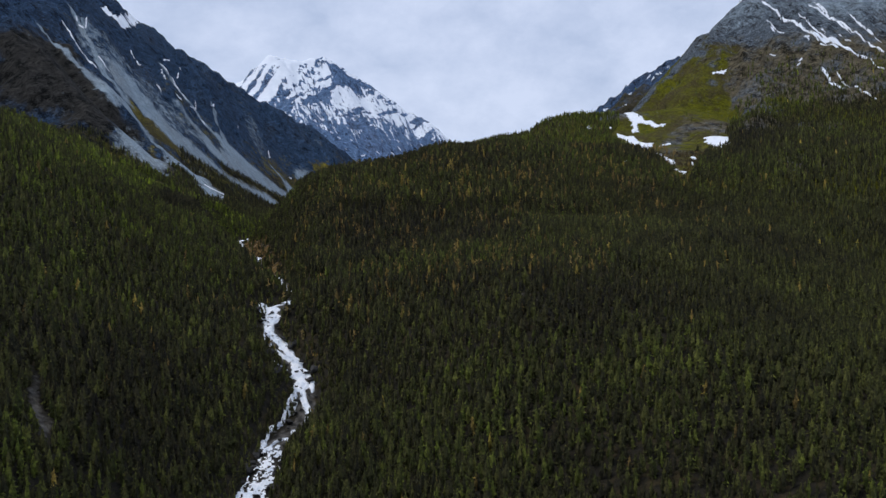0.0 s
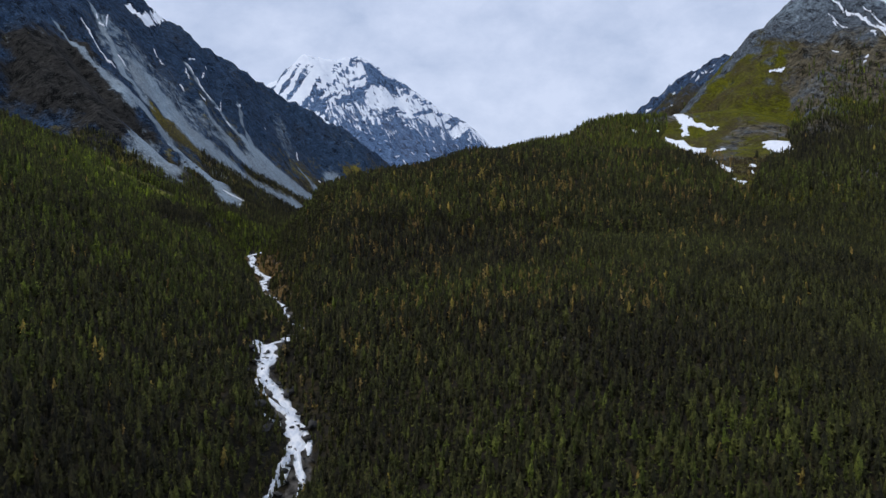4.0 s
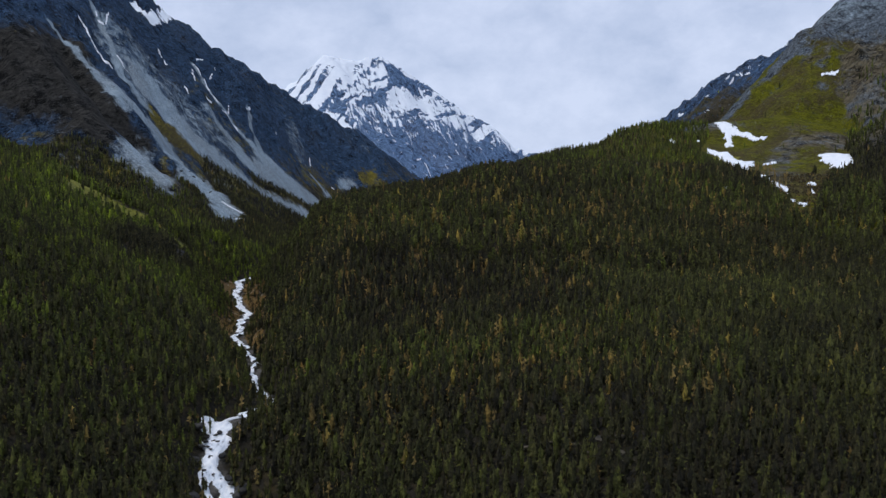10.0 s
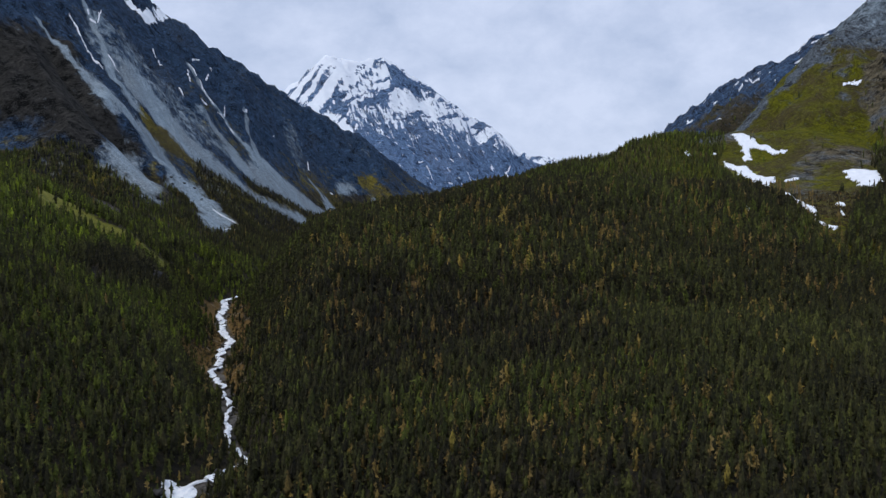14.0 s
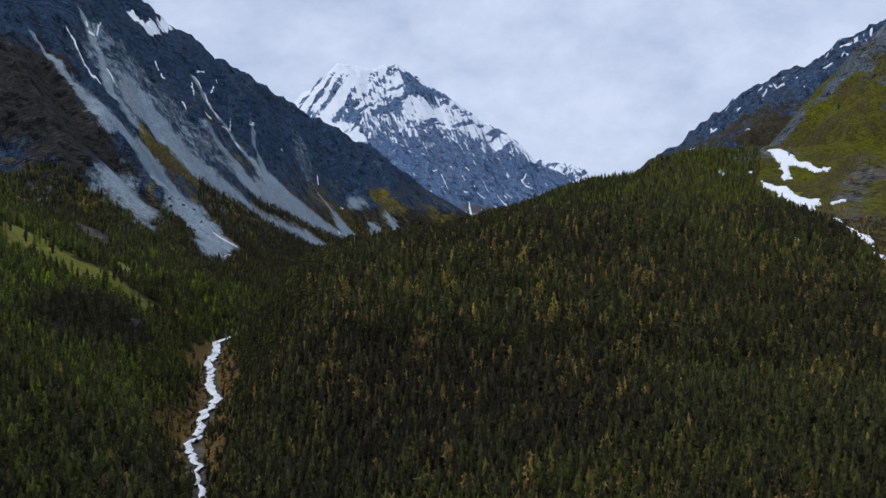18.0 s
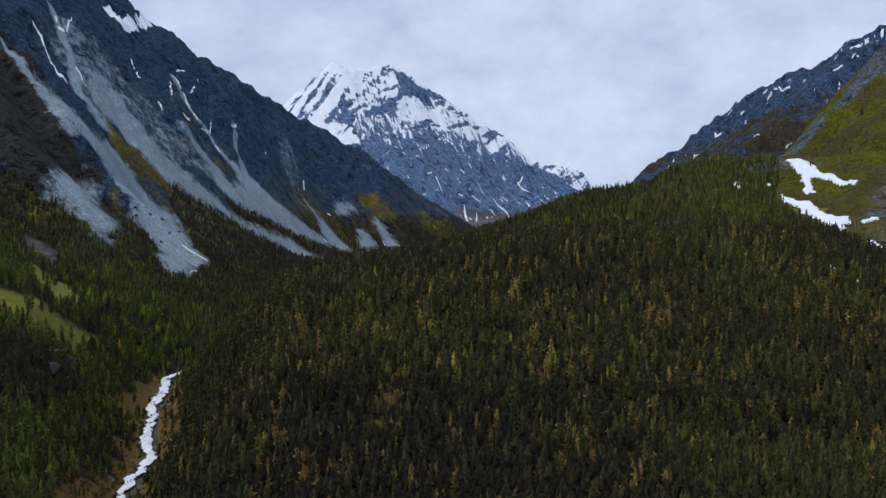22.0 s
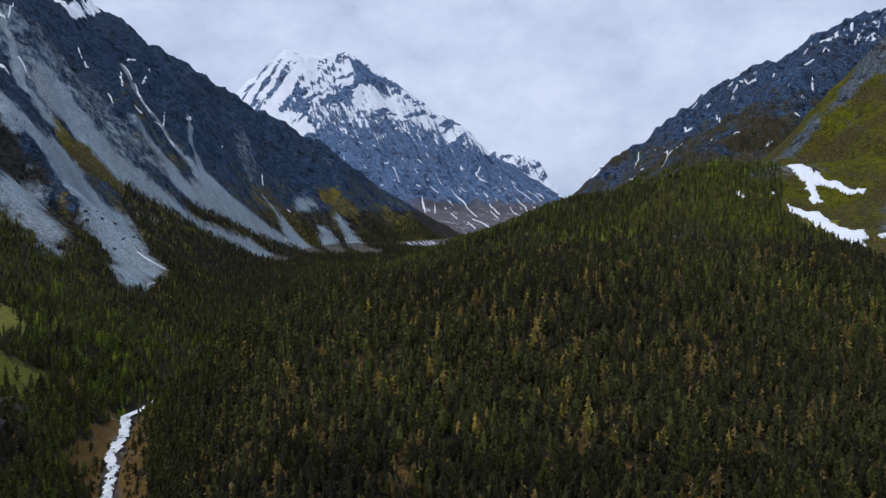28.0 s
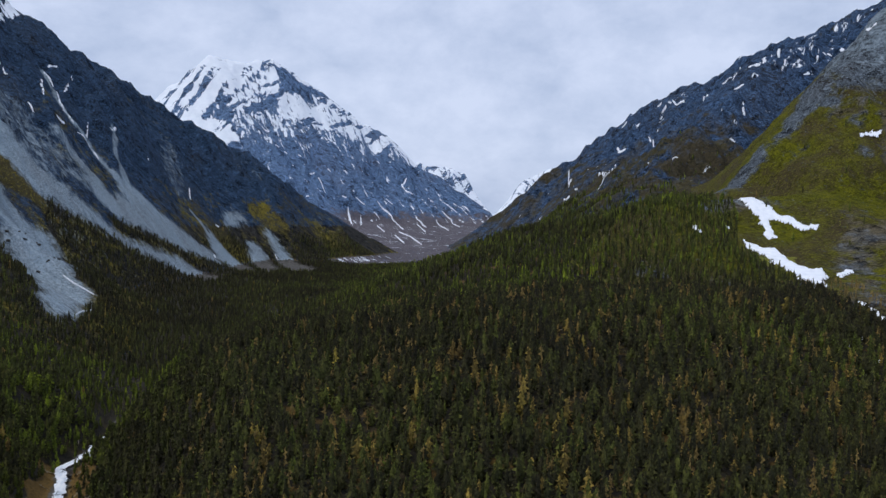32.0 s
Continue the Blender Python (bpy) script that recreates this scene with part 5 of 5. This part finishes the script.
for line in [[(-116, 2019, 1.9), (-106, 2007, 1.4)], [(109, 4120, 2.2), (131, 4120, 2.2)], [(-207, 3819, 2.0), (-190, 3805, 2.0)], [(-78, 3474, 2.7), (-53, 3189, 1.7)], [(-54, 3835, 2.0), (-30, 3819, 2.0)], [(-360, 3725, 2.0), (-346, 3727, 3.0)], [(-406, 3710, 3.0), (-392, 3697, 2.0)], [(-435, 3697, 2.0), (-422, 3716, 3.0)]]:
    snow_streak(line, 'narrow streak of old snow on purple-grey talus')
for line in [[(-212, 3764, 2.0), (-201, 3741, 2.0)], [(-132, 3776, 2.0), (-116, 3761, 3.0)], [(-261, 3775, 2.0), (-249, 3777, 2.0)]]:
    snow_streak(line, 'narrow streak of old snow on purple-grey talus')
for line in [[(-502, 1399, 1.4), (-488, 1385, 2.0), (-477, 1373, 1.0)], [(-496, 1689, 2.1), (-489, 1688, 2.5), (-478, 1673, 1.7)], [(-465, 1648, 1.2), (-460, 1644, 2.4), (-444, 1617, 1.6), (-434, 1612, 2.4), (-430, 1610, 1.2)], [(-422, 1598, 1.2), (-411, 1610, 1.6), (-397, 1602, 1.2)], [(-501, 1572, 1.6), (-489, 1552, 1.9)], [(-460, 1542, 1.1), (-448, 1526, 2.2)], [(-464, 1675, 2.1), (-471, 1711, 2.1)], [(-477, 1742, 1.3), (-473, 1734, 1.7)]]:
    snow_streak(line, 'white snow streak in a gully of dark slate')
for line in [[(-412, 1701, 2.9), (-411, 1722, 2.1)], [(-428, 1658, 1.2), (-417, 1616, 1.6)], [(-495, 1703, 1.7), (-492, 1728, 2.6)], [(-291, 1162, 0.3), (-282, 1157, 0.6), (-263, 1151, 0.4)], [(-245, 1051, 0.4), (-246, 1094, 0.7)], [(-335, 1834, 1.3), (-325, 1794, 1.7)], [(-375, 1753, 0.9), (-372, 1744, 1.7)], [(-517, 1591, 1.2), (-508, 1582, 1.2)]]:
    snow_streak(line, 'white snow streak in a gully of dark slate')
for line in [[(-290, 1803, 2.6), (-286, 1811, 1.7)], [(-269, 1678, 1.9), (-265, 1669, 1.5)], [(-211, 1867, 1.3), (-205, 1853, 1.3)]]:
    snow_streak(line, 'white snow streak in a gully of dark slate')
for line in [[(328, 2354, 2.4), (263, 1994, 3.4), (246, 1914, 1.4)], [(229, 1863, 1.8), (231, 1835, 3.9), (225, 1829, 2.2)], [(227, 1635, 1.1), (241, 1644, 1.5), (250, 1645, 1.1), (298, 1822, 1.7)], [(273, 1814, 2.6), (243, 1650, 1.5)], [(251, 1884, 2.2), (245, 1835, 1.3)], [(329, 1938, 1.9), (317, 1863, 4.0), (324, 1861, 1.8)], [(274, 1464, 1.3), (279, 1462, 3.0), (282, 1453, 1.3)], [(500, 2289, 1.8), (509, 2290, 3.5)]]:
    snow_streak(line, 'patch of snow lying among dark crags')
for line in [[(472, 1949, 2.4), (573, 2233, 3.5)], [(601, 2229, 2.3), (614, 2223, 4.7), (531, 1946, 2.5)], [(471, 1770, 2.2), (454, 1719, 2.9)], [(540, 1934, 2.5), (551, 1929, 3.9), (565, 1935, 4.5), (667, 2171, 4.0)], [(527, 1885, 2.4), (543, 1897, 3.9)], [(490, 1858, 1.4), (504, 1856, 1.9)], [(676, 2161, 4.0), (594, 1943, 3.0)], [(582, 1904, 2.4), (605, 1939, 2.5)]]:
    snow_streak(line, 'patch of snow lying among dark crags')
for line in [[(652, 2004, 4.7), (663, 2008, 4.8)], [(606, 1920, 2.0), (648, 1972, 3.1)], [(617, 1901, 1.5), (633, 1901, 2.0)], [(692, 1998, 3.2), (711, 1986, 3.7), (706, 1936, 3.1)], [(524, 2297, 1.8), (537, 2251, 2.9)], [(436, 2352, 1.8), (445, 2349, 3.0)], [(365, 1886, 1.4), (340, 1764, 1.7)], [(366, 1527, 1.1), (371, 1522, 1.1)]]:
    snow_streak(line, 'patch of snow lying among dark crags')
for line in [[(515, 2297, 1.8), (521, 2294, 2.4)], [(496, 2308, 1.8), (504, 2305, 1.8)]]:
    snow_streak(line, 'patch of snow lying among dark crags')
for line in [[(-556, 1404, 1.3), (-540, 1394, 1.8), (-516, 1364, 1.7), (-498, 1345, 2.1), (-482, 1339, 1.3)], [(-558, 1462, 1.9), (-550, 1456, 3.2), (-542, 1453, 1.8)], [(-554, 1496, 1.4), (-540, 1454, 1.8)], [(-482, 1643, 2.5), (-455, 1577, 1.4)], [(-437, 1565, 2.4), (-430, 1577, 2.9)]]:
    snow_streak(line, 'white snow streak in a gully of dark slate')
for line in [[(403, 1201, 4.5), (412, 1180, 4.0), (418, 1168, 2.9), (429, 1145, 2.1), (436, 1115, 2.1), (449, 1085, 1.4)], [(436, 1168, 1.5), (443, 1147, 2.5), (444, 1120, 2.8), (452, 1094, 2.4), (461, 1078, 2.0)], [(457, 1191, 1.9), (469, 1165, 2.6), (475, 1134, 2.5), (478, 1116, 2.1)], [(396, 1165, 1.4), (400, 1156, 2.1), (409, 1139, 1.1)], [(464, 1117, 1.1), (471, 1100, 1.7)], [(424, 1117, 2.1), (431, 1119, 2.5)], [(405, 1085, 2.4), (411, 1088, 2.4)], [(422, 1057, 1.3), (425, 1043, 1.6)]]:
    snow_streak(line, 'long bank of snow lying in a rocky gully')
for line in [[(433, 1047, 1.0), (432, 1013, 1.6)], [(253, 808, 1.4), (260, 818, 1.5)], [(411, 1173, 1.1), (416, 1169, 1.5)], [(400, 1076, 1.0), (405, 1079, 1.0)], [(384, 1119, 1.0), (389, 1109, 1.4)], [(383, 1240, 1.5), (384, 1223, 1.5)], [(209, 798, 0.9), (207, 785, 1.4)], [(159, 778, 1.1), (163, 781, 0.9)]]:
    snow_streak(line, 'long bank of snow lying in a rocky gully')
for line in [[(157, 838, 0.7), (151, 805, 0.9)], [(456, 1085, 2.2), (459, 1082, 2.2), (468, 1057, 2.2), (475, 1025, 1.6)], [(464, 1193, 3.2), (475, 1151, 3.0), (483, 1107, 2.6), (491, 1060, 2.0)], [(491, 1157, 1.8), (496, 1122, 2.0), (507, 1093, 1.4)], [(435, 1007, 1.4), (436, 978, 1.8), (437, 958, 1.2)]]:
    snow_streak(line, 'long bank of snow lying in a rocky gully')


# ---- boulders ----
def boulder_mesh(rnd, flat, material=M_STONE):
    bm = bmesh.new()
    bmesh.ops.create_icosphere(bm, subdivisions=2, radius=1.0)
    off = Vector((rnd.uniform(0, 50), rnd.uniform(0, 50), 0))
    for v in bm.verts:
        d = 1 + 0.55 * noise.noise(v.co * 0.9 + off) + 0.22 * noise.noise(v.co * 2.4 + off)
        v.co *= d
        v.co.z *= flat
    me = bpy.data.meshes.new("boulder")
    bm.to_mesh(me)
    bm.free()
    me.materials.append(material)
    return me


def build_boulders():
    rnd = np.random.default_rng(5)
    meshes = [boulder_mesh(rnd, f) for f in (0.55, 0.65, 0.75, 0.6, 0.8, 0.5)]
    slabs = [boulder_mesh(rnd, f, M_LEDGE) for f in (0.5, 0.6, 0.7, 0.55, 0.65, 0.5)]
    line = resample([p for p in RIVER if 300 < p[1] < 880], 1.0)

    def put(x, y, z, size, label, group, turn=None, stretch=1.0, flat=1.0, kinds=meshes):
        ob = new("boulder", kinds[int(rnd.integers(0, 6))])
        ob.matrix_basis = Matrix.LocRotScale((x, y, z), Euler((rnd.uniform(-0.2, 0.2), rnd.uniform(-0.2, 0.2), rnd.uniform(0, 6.28) if turn is None else turn)), (size * stretch, size, size * flat))
        tagged(ob, label, "boulder", group)

    for n in range(120):
        k = int(rnd.integers(0, len(line))) if n > 70 else int(np.argmin(np.abs(line[:, 1] - rnd.uniform(330, 490))))
        x, y, z = line[k]
        w = float(stream_width(y))
        side = rnd.choice([-1, 1]) * w * (rnd.uniform(0.1, 0.7) if n % 3 == 0 else rnd.uniform(0.8, 1.35))
        x += side
        ground = float(heights(np.array([x]), np.array([y]))[0][0])
        size = rnd.uniform(0.4, 1.1) if n % 3 == 0 else rnd.uniform(0.6, 1.7)
        put(x, y, max(ground, z) + 0.1 * size, size, "dark wet boulder in white water", "boulders along the stream")
    # slabs beside the fall
    for x, y, size, stretch in ((-86, 446, 3.4, 2.0), (-82, 436, 2.6, 2.2), (-76, 424, 2.2, 1.8), (-79, 481, 2.0, 1.5), (-95, 484, 2.0, 1.3), (-74, 462, 2.4, 1.5), (-60, 440, 2.2, 1.6), (-92, 470, 1.8, 1.4)):
        ground = float(heights(np.array([x]), np.array([y]))[0][0])
        put(x, y, ground + 0.3, size, "large grey rock slab beside the waterfall", "rock slabs at the fall", rnd.uniform(1.2, 2.0), stretch)
    # pale ledges on the wooded hill
    for x, y, size, stretch in ((17, 430, 2.0, 2.2), (21, 429, 1.6, 1.8), (26, 429, 2.2, 2.6), (31, 431, 1.5, 2.0), (35, 430, 2.3, 2.8), (40, 429, 1.7, 2.2), (32, 424, 1.4, 1.6), (11, 436, 1.2, 1.6), (35, 422, 1.6, 2.0), (40, 423, 1.8, 2.2), (43, 419, 1.3, 1.8), (23, 430, 1.3, 1.6), (3, 431, 1.2, 1.5), (-11, 433, 1.4, 1.8)):
        ground = float(heights(np.array([x]), np.array([y]))[0][0])
        put(x, y, ground + 0.2, 0.8 * size, "tan rock ledge on the wooded hillside", "rock ledges on the hill", rnd.uniform(-0.3, 0.3), stretch, 0.7, slabs)
    # dark outcrop among the trees of the valley's side
    for x, y in ((-188, 720), (-193, 741), (-189, 741), (-179, 701)):
        ground = float(heights(np.array([x]), np.array([y]))[0][0])
        put(x, y, ground + 1.0, rnd.uniform(3.5, 5.0), "large dark crag standing among conifers", "crags on the valley side")
    # loose rocks on the toe of the scree fan
    for n in range(40):
        x, y = -330 + rnd.uniform(-14, 30), 1180 + rnd.uniform(-60, 60)
        ground = float(heights(np.array([x]), np.array([y]))[0][0])
        put(x, y, ground + 0.2, rnd.uniform(0.8, 2.2), "angular grey block lying on a scree fan", "blocks on the scree")


build_boulders()


# ---- fallen logs ----
def build_logs():
    """Bleached logs that lie on the banks of the rapids and in the openings of the hill."""
    rnd = np.random.default_rng(61)
    meshes = []
    for k in range(5):
        v, f = trunk_mesh(rnd.uniform(4.5, 7.5), rnd.uniform(0.16, 0.24), 6)
        v = [(q[2], q[0] + 0.12 * math.sin(0.7 * q[2] + k), q[1]) for q in v]
        for stub in range(4):
            at, turn, size = rnd.uniform(1.0, 4.0), rnd.uniform(0.3, 2.8), rnd.uniform(0.5, 1.1)
            n = len(v)
            v += [(at - 0.07, 0, 0), (at + 0.07, 0, 0), (at, 0.08, 0.05), (at + 0.4 * size, size * math.cos(turn), size * math.sin(turn))]
            f = list(f) + [(n, n + 1, n + 3, n + 3), (n + 1, n + 2, n + 3, n + 3), (n + 2, n, n + 3, n + 3)]
        bm = bmesh.new()
        points = [bm.verts.new(q) for q in v]
        for face in f:
            bm.faces.new([points[i] for i in dict.fromkeys(face)])
        me = bpy.data.meshes.new("fallen_log")
        bm.to_mesh(me)
        bm.free()
        me.materials.append(M_LOG)
        meshes.append(me)
    line = resample([p for p in RIVER if 560 < p[1] < 880], 1.0)
    places = []
    for n in range(46):
        x, y, _ = line[int(rnd.integers(0, len(line)))]
        places.append((x + rnd.choice([-1, 1]) * rnd.uniform(4, 14), y, "bleached log lying on the rusty bank of the rapids", "logs on the banks"))
    while len(places) < 110:
        x, y = rnd.uniform(-100, 140), rnd.uniform(600, 840)
        if float(fbm(np.array([x + 400.0]), np.array([y]), 6.5, 2)[0]) > 0.58:
            places.append((x, y, "bleached log fallen between standing pines", "logs on the hill"))
    for x, y, label, group in places:
        turn = rnd.uniform(0, 6.28)
        ends = [(x, y), (x + 5 * math.cos(turn), y + 5 * math.sin(turn))]
        h, _ = heights(np.array([p[0] for p in ends]), np.array([p[1] for p in ends]))
        ob = new("fallen_log", meshes[int(rnd.integers(0, 5))])
        ob.matrix_basis = Matrix.LocRotScale((x, y, float(h[0]) + 0.18), Euler((0, -math.atan2(float(h[1] - h[0]), 5.0), turn)), None)
        tagged(ob, label, "log", group)


M_LOG = plain_material("bleached_wood", (0.14, 0.11, 0.07), (0.42, 0.36, 0.27), 1.5)
build_logs()
